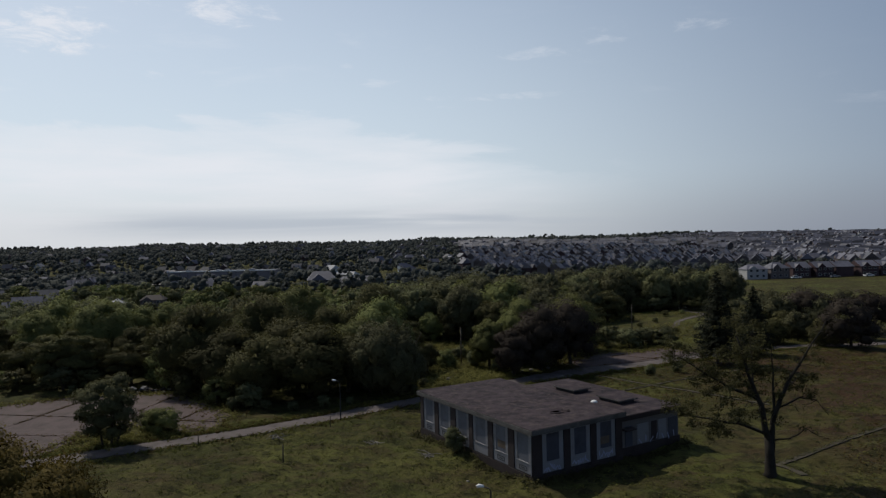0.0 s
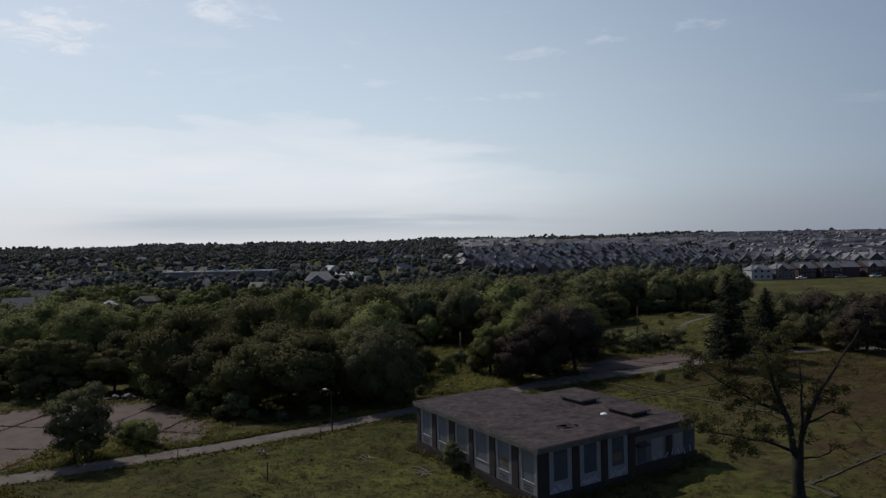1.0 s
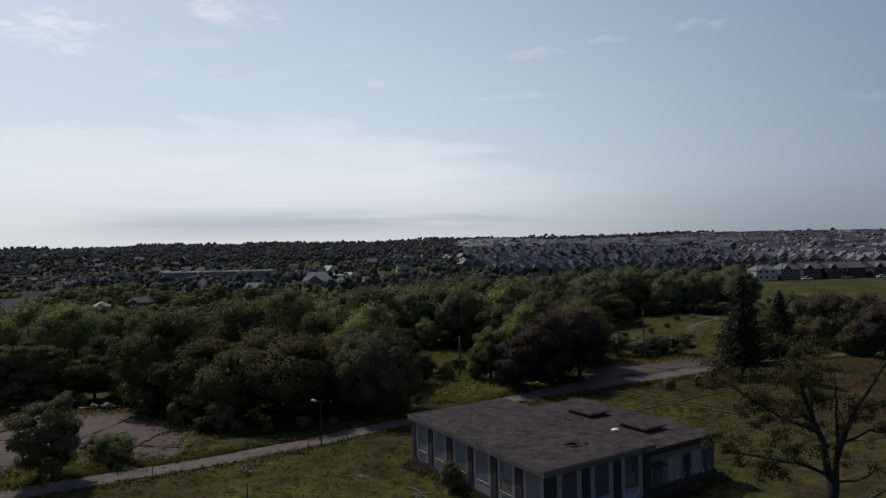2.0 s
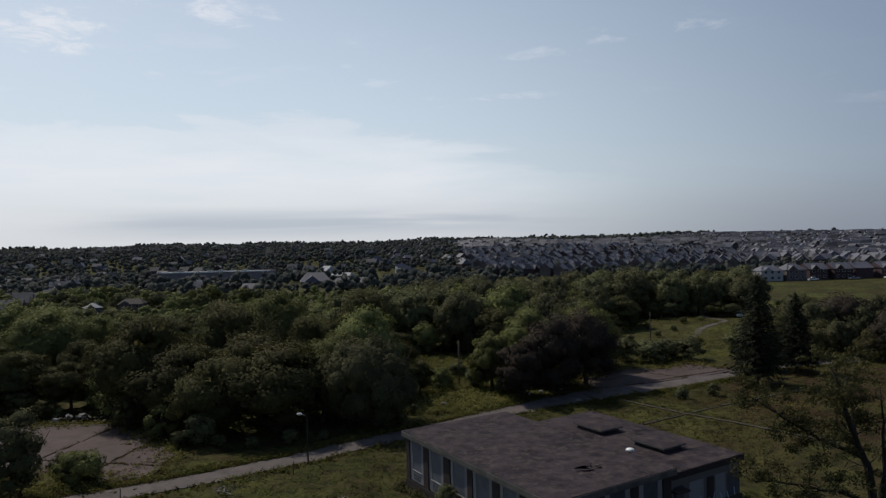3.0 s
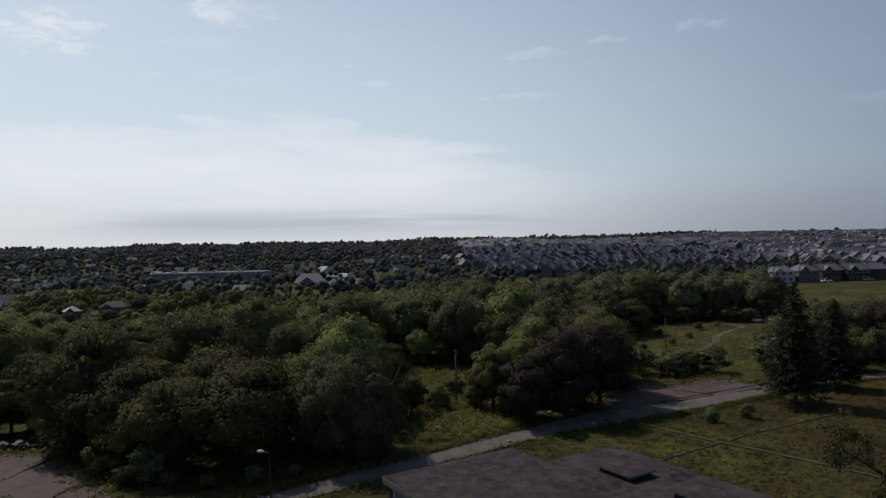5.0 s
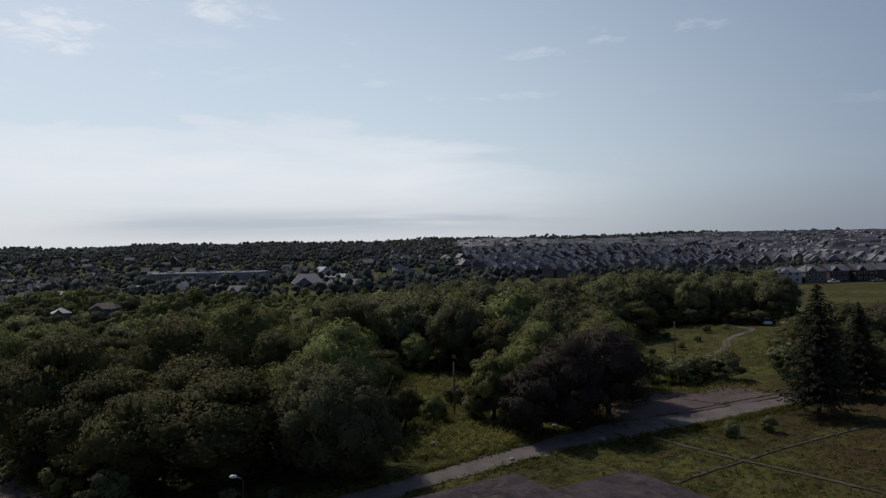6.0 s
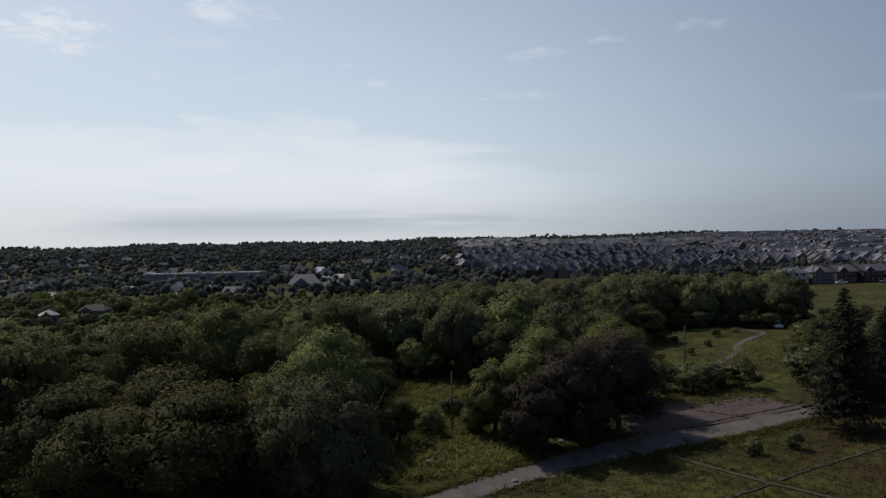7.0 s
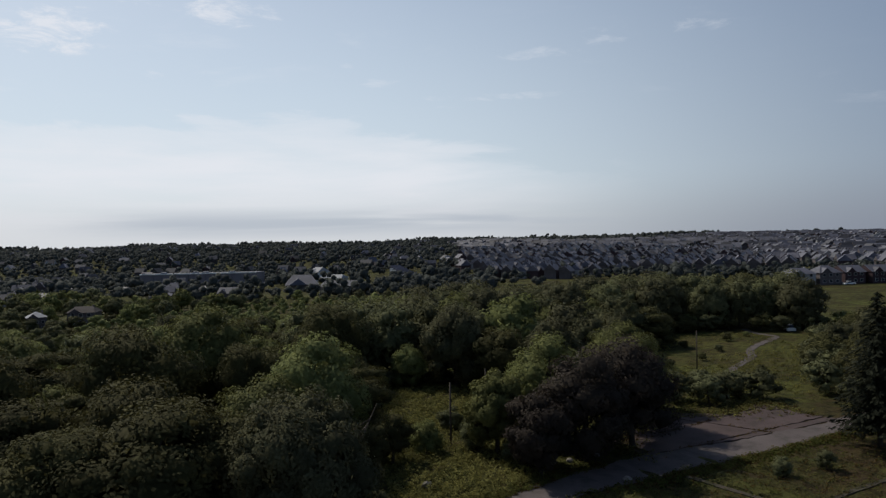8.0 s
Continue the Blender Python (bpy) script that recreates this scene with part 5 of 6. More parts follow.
cand.sort(key=lambda c: math.hypot(c[0], c[1]))
NEAR_HOUSES = 225
for x, y, a in cand[:NEAR_HOUSES]:
    left = x < 0
    house_at(rh.choice((9, 9, 6, 7)) if left else rh.choice((5, 6, 6, 7, 7, 5, 6, 7, 6, 8)), x, y, a + (rh.choice((0, 0, 90, 180)) if left else 90 + rh.uniform(-8, 8) + rh.choice((0, 180, 180, 90) if x > 225 else (0, 180))), rh.uniform(0.62, 0.76) if left else rh.uniform(0.80, 0.95))


def far_houses():
    V, F, S = [], [], []
    for x, y, a in cand[NEAR_HOUSES:]:
        z = gz(x, y)
        k = 0.8 if x < 0 else 1.0
        w, d, e, r = rh.uniform(10, 12) * k, rh.uniform(6.4, 7.8) * k, rh.choice((5.2, 5.4, 3.2 if x < 0 else 5.3)), rh.uniform(2.6, 4.2)
        hip = rh.choice((0.0, 0.0, 0.4))
        RV, RF = gable_roof(w, d, e, r, 0.4, hip)
        m = pose(x, y, z, 0, 0, a + (rh.choice((0, 90)) if x < 0 else 90 + rh.uniform(-9, 9) + (rh.choice((0, 90, 90)) if x > 300 or y > 800 else 0)))
        b = len(V)
        WV = [(sx * w / 2, sy * d / 2, q) for q in (-1.5, e) for sx, sy in ((-1, -1), (1, -1), (1, 1), (-1, 1))]
        V += [tuple(m @ Vector(q)) for q in WV]
        sl = rh.choices((1, 2, 3), (3, 5, 1))[0]
        for k in range(4):
            F.append((b + k, b + (k + 1) % 4, b + 4 + (k + 1) % 4, b + 4 + k))
            S.append(sl)
        GV, GF = gable_roof(d * 0.5, w * 0.45, e + 0.02, r * 0.75, 0.3, 0.0, True)
        GV = [(p - w * 0.2, q - d * 0.3, h) for p, q, h in GV]
        for QV, QF in ((RV, RF), (GV, GF)):
            b = len(V)
            V += [tuple(m @ Vector(q)) for q in QV]
            for n, f in enumerate(QF):
                F.append(tuple(b + k for k in f))
                S.append(sl * GABLE[n] if hip == 0 or QV is GV else 0)
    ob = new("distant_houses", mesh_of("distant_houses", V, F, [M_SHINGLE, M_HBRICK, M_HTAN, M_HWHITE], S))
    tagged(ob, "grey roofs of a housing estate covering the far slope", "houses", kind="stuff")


far_houses()


def warehouse():
    w = thing("warehouse", pose(-170.5, 527, -4.6, 0, 0, -1), "long low flat-roofed grey store building with a pale roof edge", "building")
    part("wall", box(-41, 41, -11, 11, -4, 8.0), M_INDUS, w)
    part("roof", box(-41.2, 41.2, -11.2, 11.2, 8.004, 8.25, 0.05), M_SHINGLE, w)
    part("roof_edge", box(-41.4, 41.4, -11.5, -11.203, 7.75, 8.5, 0.03), M_LAMPW, w, "pale roof edge")
    part("base_band", box(-41.05, 41.05, -11.12, -11.003, -1.0, 0.7), M_HWHITE, w, "pale band along the foot")
    for i in range(13):
        part("panel_joint", box(-38 + 6.2 * i, -37.6 + 6.2 * i, -11.1, -11.003, 0.704, 7.7), M_SHINGLE, w)
    for x in (-27, -4, 3, 22):
        part("roof_unit", box(x - 1.6, x + 1.6, -6, -2, 8.254, 9.3, 0.05), M_HWHITE, w)


warehouse()


def hall(x, y, base, wd, dp, eave, rise, rz, hip, mt, lb, cover=None):
    cover = cover or M_SHINGLE
    h = thing("hall", pose(x, y, base, 0, 0, rz), lb, "building")
    part("wall", box(-wd / 2, wd / 2, -dp / 2, dp / 2, -3, eave), mt, h)
    V, F = gable_roof(wd, dp, eave + 0.02, rise, 0.6, hip)
    roof = part("roof", mesh_of("roof", V, F, cover), cover, h)
    V, F = gable_roof(wd * 0.62, dp * 0.55, eave + 0.04, rise * 0.7, 0.4, 0.25, True)
    V = [(q - wd * 0.12, r - dp * 0.3, z) for q, r, z in V]
    part("wing_roof", mesh_of("wing_roof", V, F, cover), cover, roof)


hall(-67.5, 373, -1.4, 15.0, 14.0, 3.4, 4.6, 12, 0.45, M_HTAN, "large grey-roofed hall with a steep hipped roof among trees")
hall(-48.0, 371, -1.4, 20.0, 12.0, 2.4, 2.6, 4, 0.3, M_HTAN, "low grey-roofed annexe beside the hall")
# the pale roof colour of these two stands in for the sun's glint
hall(-86.0, 520, -4.0, 9.0, 11.0, 6.6, 3.4, -38, 0.2, M_LAMPW, "tall white house among trees, pale roof standing for sun glint", M_HWHITE)
hall(-67.5, 470, -4.0, 15.0, 9.0, 4.6, 2.0, -20, 0.2, M_LAMPW, "long white house among trees, pale roof standing for sun glint", M_HWHITE)


# a stepped row of narrow houses with pale gable walls
def terraced_house():
    h = thing("terraced_house", Matrix(), "narrow terraced house with a pale gable wall and grey roof", "house", "stepped terraced row")
    part("wall", box(-2.4, 2.4, -5, 5, -4, 5.6), M_LAMPW, h)
    V, F = gable_roof(10.0, 4.9, 5.62, 2.6, 0.25, 0.0, True)
    part("roof", mesh_of("roof", V, F, M_SHINGLE), M_SHINGLE, h)
    part("window", box(-0.7, 0.7, -5.08, -5.003, 1.0, 2.4), M_GLASS, h)
    return h


terrace = terraced_house()
for i in range(9):
    m = pose(-29.5 + 2.35 * i, 490 - 5.4 * i, 1.2 - 0.95 * i * (1 - 0.03 * i), 0, 0, -52) @ Matrix.Diagonal((0.72, 0.72, 0.72, 1))
    if i == 0:
        terrace.matrix_basis = m
    else:
        put(terrace, m)
PLACED += [(-67, 373), (-48, 371), (-86, 520), (-67, 470), (-57, 366), (-72, 362)]


# trees among the houses, the nearer ones singly and the rest together
rt = random.Random(33)
near_t = []
for x, y in scatter([(-330, 210), (-100, 205), (-60, 295), (22, 292), (30, 430), (140, 330), (140, 308), (310, 310), (330, 450), (-390, 450)], 6.4, 15, 9000):
    if any((x - a) ** 2 + (y - b) ** 2 < 64 for a, b in PLACED) or (x < 130 and x > 30 and y < 300):
        continue
    if (x < -60 or y < 440) and not open_view(x, y):
        near_t.append((x, y))
near_t.sort(key=lambda q: q[1])
for x, y in near_t[:298]:
    s = rt.uniform(0.55, 1.0) * (0.45 if -0.60 < x / y < -0.36 and y < 232 else 0.6 if -0.42 < x / y < 0.0 and y > 285 else 0.55 if x > 0.03 * y else 1.0)
    put(FAR[rt.randrange(2)], at_ground(x, y, rt.uniform(0, 360), s))


def far_trees(name, label, mt, pts, seed, lumps=4, tufts=8, leaf=0.8):
    """Many crowns in one mesh: each a few rounded lumps under a skin of leaf tufts."""
    rng = np.random.default_rng(seed)
    Q = np.array(pts)
    z = height(Q[:, 0], Q[:, 1])
    T = np.repeat(np.column_stack([Q[:, :2], z]), lumps, 0)
    h = np.repeat(Q[:, 2], lumps)
    n = len(T)
    O = rng.normal(size=(n, 3)) * np.array([0.24, 0.24, 0.0]) * h[:, None]
    O[:, 2] = h * rng.uniform(0.22, 0.80, n)
    C, R = T + O, h * rng.uniform(0.20, 0.34, n) * (3.0 / lumps) ** 0.5
    up = O / h[:, None] - np.array([0, 0, 0.40])
    LP, LF = LUMPS[2]
    LV = (C[:, None] + LP[None] * (R[:, None] * rng.uniform(0.66, 0.92, (n, len(LP))))[..., None]).reshape(-1, 3)
    LN = (LP[None] * 0.8 + up[:, None] * 1.3 + np.array([0, 0, 0.15])).reshape(-1, 3)
    F1 = (LF[None] + len(LP) * np.arange(n)[:, None, None]).reshape(-1, 4)
    d = rng.normal(size=(n * tufts, 3))
    d[:, 2] = np.abs(d[:, 2]) * 0.9 - 0.25
    d /= np.linalg.norm(d, axis=1, keepdims=True)
    P = np.repeat(C, tufts, 0) + d * (np.repeat(R, tufts) * rng.uniform(0.85, 1.12, n * tufts))[:, None]
    N = d * 0.8 + np.repeat(up, tufts, 0) * 1.3 + np.array([0, 0, 0.15]) + rng.normal(size=d.shape) * 0.12
    N /= np.linalg.norm(N, axis=1, keepdims=True)
    a = np.cross(N, rng.normal(size=d.shape))
    a /= np.linalg.norm(a, axis=1, keepdims=True)
    b = np.cross(N, a)
    s = (leaf * rng.uniform(0.6, 1.3, len(P)))[:, None]
    TV = np.stack([P - a * s, P - b * s * 0.6, P + a * s, P + b * s * 0.6], 1).reshape(-1, 3)
    F2 = np.arange(4 * len(P)).reshape(-1, 4) + len(LV)
    LN /= np.linalg.norm(LN, axis=1, keepdims=True)
    me = mesh_of(name, np.concatenate([LV, TV]), np.concatenate([F1, F2]), mt, normals=np.concatenate([LN, np.repeat(N, 4, 0)]))
    tagged(new(name, me), label, "trees", kind="stuff")


far_trees("wood_crowns", "green tree crowns at the back of the wood", M_LEAF, REST, 4, 9, 24, 0.30)
pts = {0: [(x, y, rt.uniform(4.0, 6.5)) for x, y in near_t[298:]], 1: []}
for _ in range(7400):
    y = 300 + 1150 * rt.random() ** 0.8
    x = rt.uniform(-0.80, 0.80) * y
    left = x < 0.03 * y
    clump = noise.noise(Vector((x * 0.008, y * 0.008, 3.0)))
    if not left and y > (430 if x < 330 else 360) and (clump < 0.10 and rt.random() > (0.16 if x < 0.3 * y else 0.38)):
        continue
    if left and clump < -0.55:
        continue
    if (y < 300 and -60 < x < 140) or open_view(x, y):
        continue
    if y < 430 and x > 118:
        continue
    if 0.045 * y < x < 0.3 * y and 300 < y < 540 and rt.random() < 0.85:
        continue
    pts[rt.randrange(2)].append((x, y, rt.uniform(5.5, 10) if left or y < 430 else rt.uniform(4.5, 7.5)))
for _ in range(1500):
    x = rt.uniform(-1250, 1250)
    if x > 420 and rt.random() < 0.75:
        continue
    pts[rt.randrange(2)].append((x, rt.uniform(1380, 1520), rt.uniform(6, 14) * (1.0 + 0.5 * noise.noise(Vector((x * 0.012, 0.0, 7.0))))))
for _ in range(220):
    pts[1].append((rt.gauss(430, 60), rt.uniform(1395, 1470), rt.uniform(8, 16)))
for _ in range(1500):
    y = rt.uniform(760, 1400)
    pts[rt.randrange(2)].append((rt.uniform(-0.80, 0.02) * y, y, rt.uniform(6, 11)))
for _ in range(900):
    pts[1].append((rt.uniform(0, 440), rt.uniform(1080, 1420), rt.uniform(6, 11)))
for x, y, a in cand:
    if x > 0 and rt.random() < (0.5 if y < 800 else 0.8):
        pts[rt.randrange(2)].append((x + rt.uniform(-3, 3), y + rt.choice((-10, 10)) + rt.uniform(-2, 2), rt.uniform(3.5, 6.5)))
# both meshes take the leaf colour that carries the haze
far_trees("distant_trees", "green tree crowns, greyed for haze, between the far houses", M_LEAF_HAZE, pts[0], 1, 5, 12, 0.55)
far_trees("distant_woods", "tree crowns, leaves greyed for haze, along the far ridge", M_LEAF_HAZE, pts[1], 2, 5, 12, 0.55)


# ------------------------------------------------------------ lamps, posts, poles
def street_lamp(x, y, rz, tall=4.9):
    l = thing("street_lamp", pose(x, y, gz(x, y), 0, 0, rz), "old steel lamp post with a white cobra head", "street lamp", "lamp posts")
    V, F = [], []
    tube(V, F, [(0, 0, -0.1), (0, 0, 0.25), (0, 0, tall * 0.94), (0.12, 0, tall * 0.98), (0.5, 0, tall + 0.02)], [0.11, 0.075, 0.05, 0.045, 0.035], 8)
    part("post", mesh_of("post", V, F, M_BLACK, smooth=True), M_BLACK, l)
    V, F = [], []
    tube(V, F, [(0.42, 0, tall + 0.0), (0.48, 0, tall + 0.03), (0.75, 0, tall + 0.05), (0.90, 0, tall + 0.03)], [0.05, 0.09, 0.12, 0.05], 10)
    part("lamp_head", mesh_of("lamp_head", V, F, M_LAMPW, smooth=True), M_LAMPW, l)


street_lamp(-11.9, 75.4, 180, 4.5)
street_lamp(2.6, 41.5, 172, 4.4)


def stake(x, y, tall, r, name="fence_post", label="short weathered wooden post in the grass", cat="post"):
    p = thing(name, pose(x, y, gz(x, y)), label, cat)
    V, F = [], []
    tube(V, F, [(0, 0, -0.2), (0.01, 0, tall * 0.5), (0.03, 0.01, tall)], [r, r * 0.92, r * 0.8], 8)
    part("shaft", mesh_of("shaft", V, F, M_WOODP, smooth=True), M_WOODP, p)
    return p


stake(-14.9, 60.8, 1.7, 0.07)
stake(-24.9, 67.2, 1.1, 0.05)
stake(-12.6, 72.6, 1.2, 0.05)
for x, y, tall in ((2.5, 107.6, 6.0), (39.6, 142.5, 6.2), (6.6, 118.5, 5.5), (8.3, 120, 5.0)):
    p = stake(x, y, tall, 0.10, "utility_pole", "leaning grey wooden utility pole", "pole")


def boulder(x, y, s, seed):
    rng = random.Random(seed)
    bm = bmesh.new()
    bmesh.ops.create_icosphere(bm, subdivisions=2, radius=s)
    for v in bm.verts:
        v.co *= 1 + 0.35 * noise.noise(v.co * (1.3 / s) + Vector((seed, 0, 0)))
        v.co.z *= 0.62
    ob = new("boulder", bm_mesh("boulder", bm, M_ROCK))
    ob.matrix_basis = pose(x, y, gz(x, y) + s * 0.3, 0, 0, rng.uniform(0, 360))
    tagged(ob, "pale boulder lying in the grass", "rock", "pale boulders")


for k, (x, y, s) in enumerate([(0.4, 96.8, 0.45), (16.8, 97.2, 0.4), (7.4, 91.6, 0.3), (10.2, 101.9, 0.35), (11.6, 102.0, 0.3), (12.9, 101.4, 0.3), (15.6, 103.0, 0.3), (1.6, 55.2, 0.16), (-41.5, 93.0, 0.3), (-40, 92.6, 0.22), (-42.6, 92.8, 0.2), (-38.8, 92.6, 0.26)]):
    boulder(x, y, s, k + 1)

def parked_car(x, y, rz, mt, label):
    c = thing("parked_car", pose(x, y, gz(x, y), 0, 0, rz), label, "car", "parked cars")
    bm = box(-2.15, 2.15, -0.86, 0.86, 0.28, 0.86, 0.12)
    part("body", bm, mt, c)
    bm = box(-1.25, 0.95, -0.74, 0.74, 0.86, 1.42, 0.1)
    for v in bm.verts:
        if v.co.z > 1.2:
            v.co.x *= 0.78
            v.co.y *= 0.88
    cabin = part("cabin", bm, M_GLASS, c, "dark glazed cabin")
    part("roof", box(-0.95, 0.65, -0.62, 0.62, 1.424, 1.47, 0.02), mt, cabin)
    for wx in (-1.3, 1.35):
        for wy in (-0.80, 0.80):
            V, F = [], []
            tube(V, F, [(wx, wy - 0.11, 0.32), (wx, wy + 0.11, 0.32)], [0.32, 0.32], 12)
            part("wheel", mesh_of("wheel", V, F, M_BLACK), M_BLACK, c)


M_CARW = material("white_car_paint", (0.55, 0.55, 0.55), 0.3, 0.05, 1.0, 8.0, bump=0.0, spec=0.5)
M_CARG = material("grey_car_paint", (0.18, 0.18, 0.19), 0.3, 0.05, 1.0, 8.0, bump=0.0, spec=0.5)
parked_car(73.6, 182.4, 82, M_CARW, "white car parked at the end of the field track")
for k, x in enumerate((153, 171, 187, 203, 229)):
    parked_car(x, 292.5 + 0.1 * (x - 150), 4, (M_CARW, M_CARG)[k % 2], ("white", "grey")[k % 2] + " car parked behind the brick houses")


def rubbish_heap():
    rng = random.Random(14)
    h = thing("rubbish_heap", pose(-42.0, 93.2, gz(-42, 93.2)), "heap of dumped boards, bags and rubble by the wood", "rubbish")
    for k in range(22):
        a, b, c = rng.uniform(0.12, 0.45), rng.uniform(0.1, 0.28), rng.uniform(0.05, 0.16)
        bm = box(-a, a, -b, b, -c, c, 0.03)
        x, y = rng.gauss(0, 1.6), rng.gauss(0, 0.6)
        z = max(0.1, 0.55 - 0.16 * abs(x) - 0.3 * abs(y)) * rng.uniform(0.4, 1.0)
        bmesh.ops.transform(bm, matrix=Matrix.Translation((x, y, z)) @ Euler((rng.uniform(-.5, .5), rng.uniform(-.5, .5), rng.uniform(0, 3))).to_matrix().to_4x4(), verts=bm.verts)
        part(rng.choice(("board", "rubble_piece", "bag")), bm, rng.choice((M_ROCK, M_RENDERW, M_BOARD2, M_OCHRE, M_BRICK, M_BLACK)), h)


rubbish_heap()


def fallen_branches(x, y, seed):
    rng = np.random.default_rng(seed)
    h = thing("fallen_branches", pose(x, y, gz(x, y)), "pale dead branches lying in the grass", "branches")
    for k in range(9):
        a = rng.uniform(0, 6.28)
        L = rng.uniform(0.6, 1.7)
        d = Vector((math.cos(a), math.sin(a), 0))
        p = Vector((rng.normal(0, 0.4), rng.normal(0, 0.4), 0.12))
        V, F = [], []
        tube(V, F, [p - d * L * 0.5, p + Vector((0, 0, rng.uniform(0.05, 0.25))), p + d * L * 0.5 + Vector((0, 0, rng.uniform(0.0, 0.3)))], [0.05, 0.04, 0.015], 5)
        part("branch", mesh_of("branch", V, F, M_ROCK), M_ROCK, h)


fallen_branches(-7.4, 66.8, 3)
fallen_branches(-1.6, 61.4, 4)
fallen_branches(-17.5, 69.5, 5)

# ------------------------------------------------------------ grass and weeds
BUILD = [tuple((MB @ Vector((x, y, 0)))[:2]) for x, y in ((-0.3, -0.3), (18.6, -0.3), (18.6, 16.4), (10.4, 16.4), (10.4, 18.6), (-0.3, 18.6))]


def meadow_points(n, x0, x1, y0, y1, seed, cut, freq=0.12, clear=2.4):
    rng = np.random.default_rng(seed)
    P = np.stack([rng.uniform(x0, x1, n), rng.uniform(y0, y1, n)], 1)
    f = np.sin(P[:, 0] * freq + 2 * np.sin(P[:, 1] * freq * 0.8 + seed)) + np.sin(P[:, 1] * freq * 1.3 + 1.7 * np.sin(P[:, 0] * freq * 0.7)) + rng.normal(0, 0.5, n)
    P = P[(f > cut) & (road_gap(P[:, 0], P[:, 1]) > clear)]
    return np.array([p for p in P if not inside(BUILD, *p) and not inside(LOT_E, *p) and not inside(LOT_W, *p)])


def weed_clumps(name, label, mt, xy, rmin, rmax, seed, per=14, leaf=0.09, up=0.7):
    """Low rounded plants: a small cloud of leaf faces on each spot."""
    rng = np.random.default_rng(seed)
    r = rng.uniform(rmin, rmax, len(xy))
    C = np.column_stack([xy, height(xy[:, 0], xy[:, 1]) + r * 0.35])
    V, F = leaf_cloud(rng, C, r, per, leaf, up, 0.8)
    tagged(new(name, mesh_of(name, V, F, mt)), label, "plants", kind="stuff")


weed_clumps("grass_tufts", "rough green grass tufts all over the meadow", M_WEED, meadow_points(34000, -50, 70, 38, 125, 1, -0.9), 0.10, 0.26, 1, 6, 0.07, 1.3)
weed_clumps("brown_grass", "dry brown grass and dock stems", M_WEED_B, meadow_points(18000, 16, 85, 45, 118, 2, -0.2), 0.08, 0.22, 2, 6, 0.075, 1.4)
weed_clumps("meadow_weeds", "tall green weeds in the rough strip by the lane", M_WEED_L, np.concatenate([meadow_points(1500, -10, 10, 93, 108, 3, -2.0), meadow_points(2400, 26, 66, 118, 180, 7, -0.6), meadow_points(2200, -8, 12, 106, 137, 17, -2.0)]), 0.25, 0.7, 3, 16, 0.11)
weed_clumps("meadow_plants", "scattered clumps of taller weeds in the meadow", M_LEAF_O, meadow_points(700, -45, 75, 45, 118, 8, 0.9), 0.12, 0.4, 8, 16, 0.08)
weed_clumps("goldenrod", "yellow goldenrod in the rough grass", M_GOLD, meadow_points(420, -8, 90, 60, 125, 4, 0.6), 0.15, 0.35, 4, 12, 0.07)


def along(lines, n, jitter, seed):
    """Points strewn along lines."""
    rng = np.random.default_rng(seed)
    out = []
    for a, b in lines:
        a, b = np.array(a, float), np.array(b, float)
        k = max(2, int(n * np.linalg.norm(b - a)))
        out.append(a + (b - a) * rng.random((k, 1)) + rng.normal(0, jitter, (k, 2)))
    return np.concatenate(out)


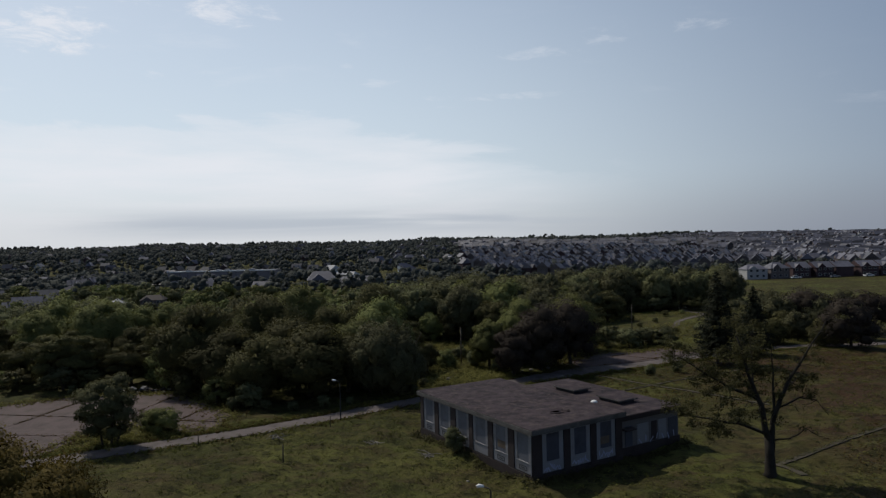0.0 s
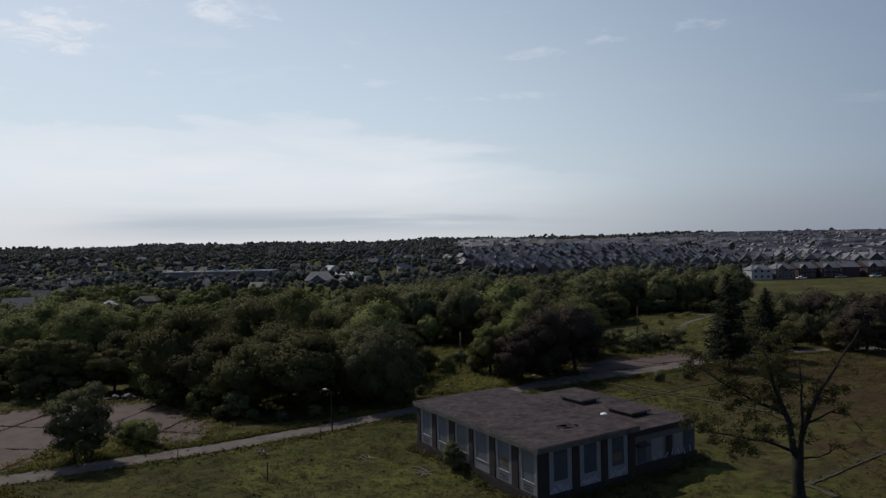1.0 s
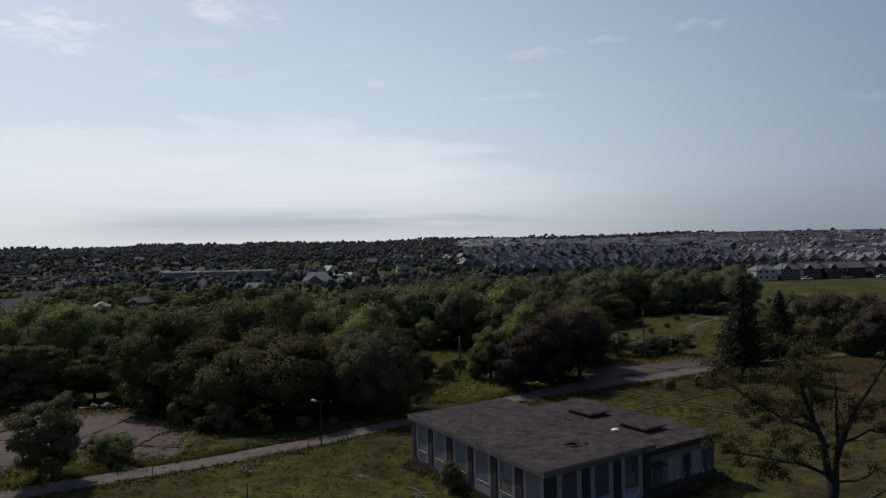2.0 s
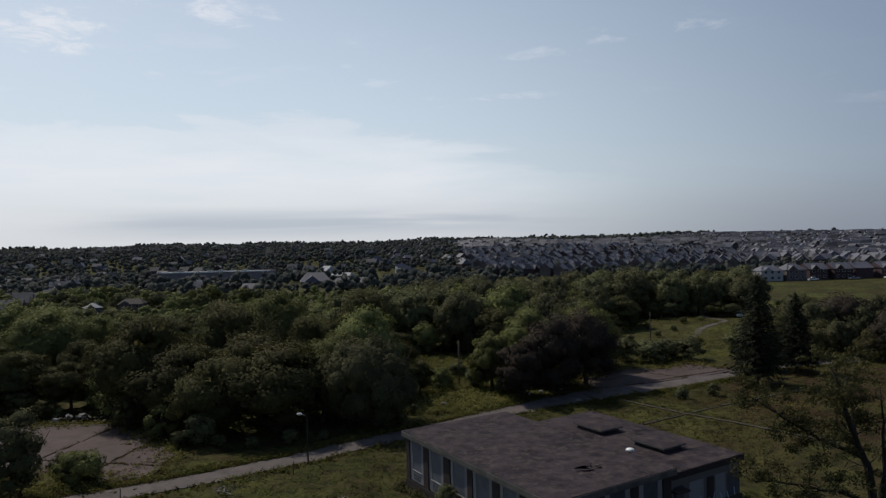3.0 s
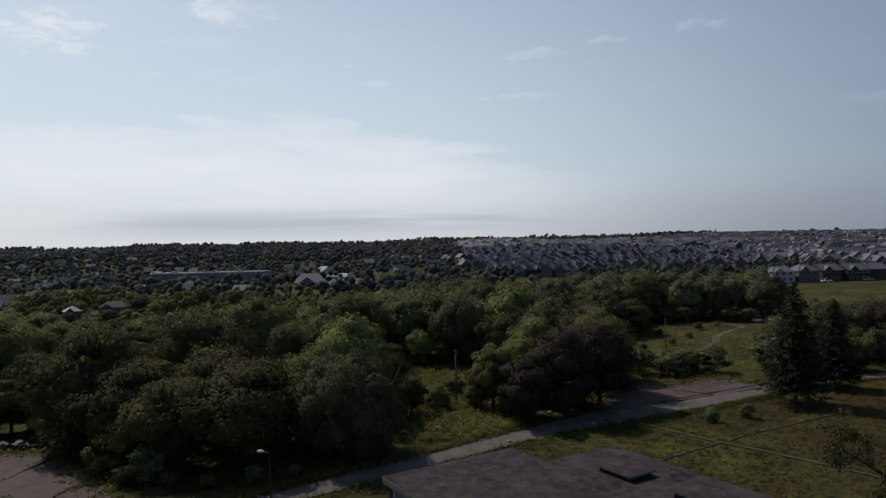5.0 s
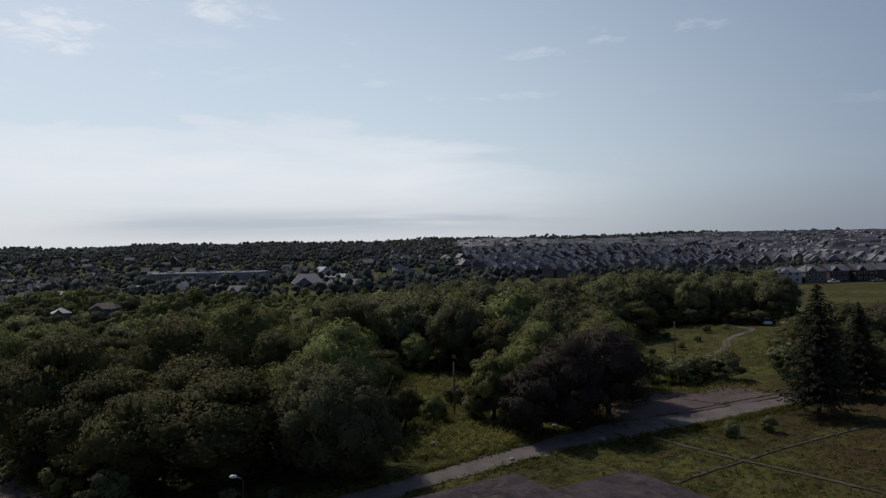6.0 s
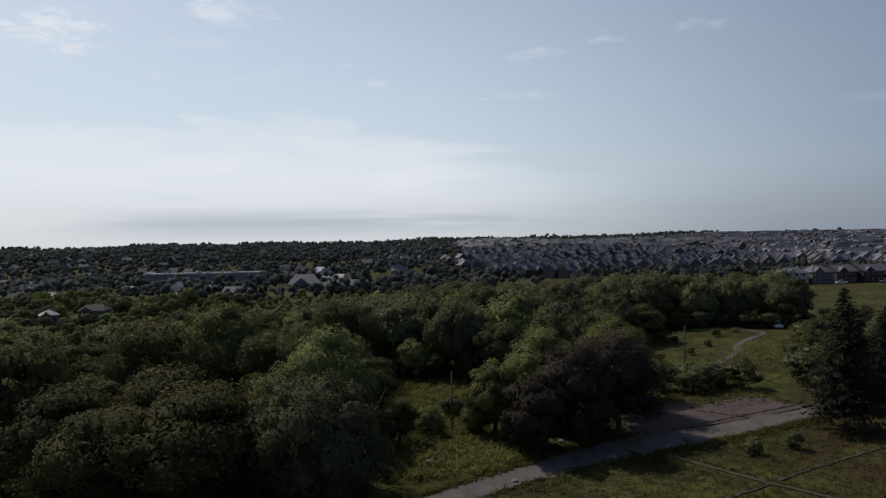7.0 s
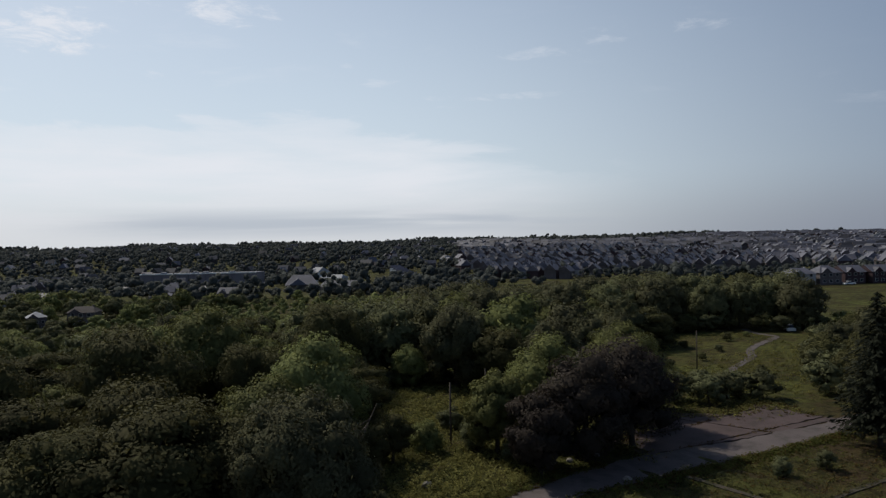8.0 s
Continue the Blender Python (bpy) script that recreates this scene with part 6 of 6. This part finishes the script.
edges = [(a, b) for poly in (LOT_W, LOT_E) for a, b in zip(poly, poly[1:] + poly[:1])]
edges = [e for e in edges if road_gap(np.array([(e[0][0] + e[1][0]) / 2]), np.array([(e[0][1] + e[1][1]) / 2]))[0] > 3.2]
weed_clumps("lot_edge_weeds", "brown and green weeds round the broken lots", M_WEED_L, np.concatenate([along(edges, 12.0, 1.0, 11), along([((-36.5, 66.0), (-33.5, 70.5)), ((-34, 70), (-28.5, 71.5)), ((-37, 69), (-37, 74))], 26, 1.1, 14)]), 0.15, 0.5, 11, 14, 0.10)
joint = [q for q in along(CUTS_W + CUTS_E, 5.0, 0.14, 12) if inside(LOT_W, *q) or inside(LOT_E, *q)]
weed_clumps("lot_dry_weeds", "dry brown weeds creeping over the edges of the lots", M_WEED_B, along(edges, 7.0, 1.2, 15), 0.12, 0.4, 15, 14, 0.09)
weed_clumps("joint_weeds", "dry weeds growing out of the slab joints", M_WEED_B, np.array(joint), 0.08, 0.28, 12, 12, 0.07)
weed_clumps("path_edge_weeds", "longer dark grass along the footpaths", M_LEAF_O, along(PATH_LINES, 7.0, 0.10, 13) + 0.42, 0.14, 0.26, 13, 12, 0.07)


def verge(seed, n, off, jitter):
    rng = np.random.default_rng(seed)
    i = rng.integers(2, len(ROAD) - 2, n)
    t = rng.random(n)
    A, B = np.array(ROAD)[i], np.array(ROAD)[i + 1]
    P = A + (B - A) * t[:, None]
    d = (B - A) / np.linalg.norm(B - A, axis=1, keepdims=True)
    s = np.stack([-d[:, 1], d[:, 0]], 1)
    w = np.array(ROAD_W)[i] / 2
    side = np.where((rng.random(n) < 0.7) & (P[:, 0] < 17), 1, -1)
    return P + s * (side * (w + off + np.abs(rng.normal(0, jitter, n))))[:, None]


weed_clumps("verge_weeds", "rank weeds along the lane's edges", M_WEED, verge(5, 2600, -0.1, 0.9), 0.10, 0.42, 5, 14, 0.09)
weed_clumps("verge_dry_weeds", "dry brown weeds along the lane's edges", M_WEED_B, verge(6, 1200, -0.15, 0.8), 0.10, 0.36, 6, 14, 0.08)
rb = np.random.default_rng(9)
foot = []
for a, b in zip(BUILD, BUILD[1:] + BUILD[:1]):
    t = rb.random(420)
    foot.append(np.array(a) + (np.array(b) - np.array(a)) * t[:, None] + rb.normal(0, 0.45, (420, 2)))
foot = np.concatenate(foot)
foot = np.array([p for p in foot if not inside(BUILD, *p)])
weed_clumps("wall_weeds", "weeds grown up along the foot of the walls", M_LEAF_O, foot, 0.12, 0.45, 7, 14, 0.09)
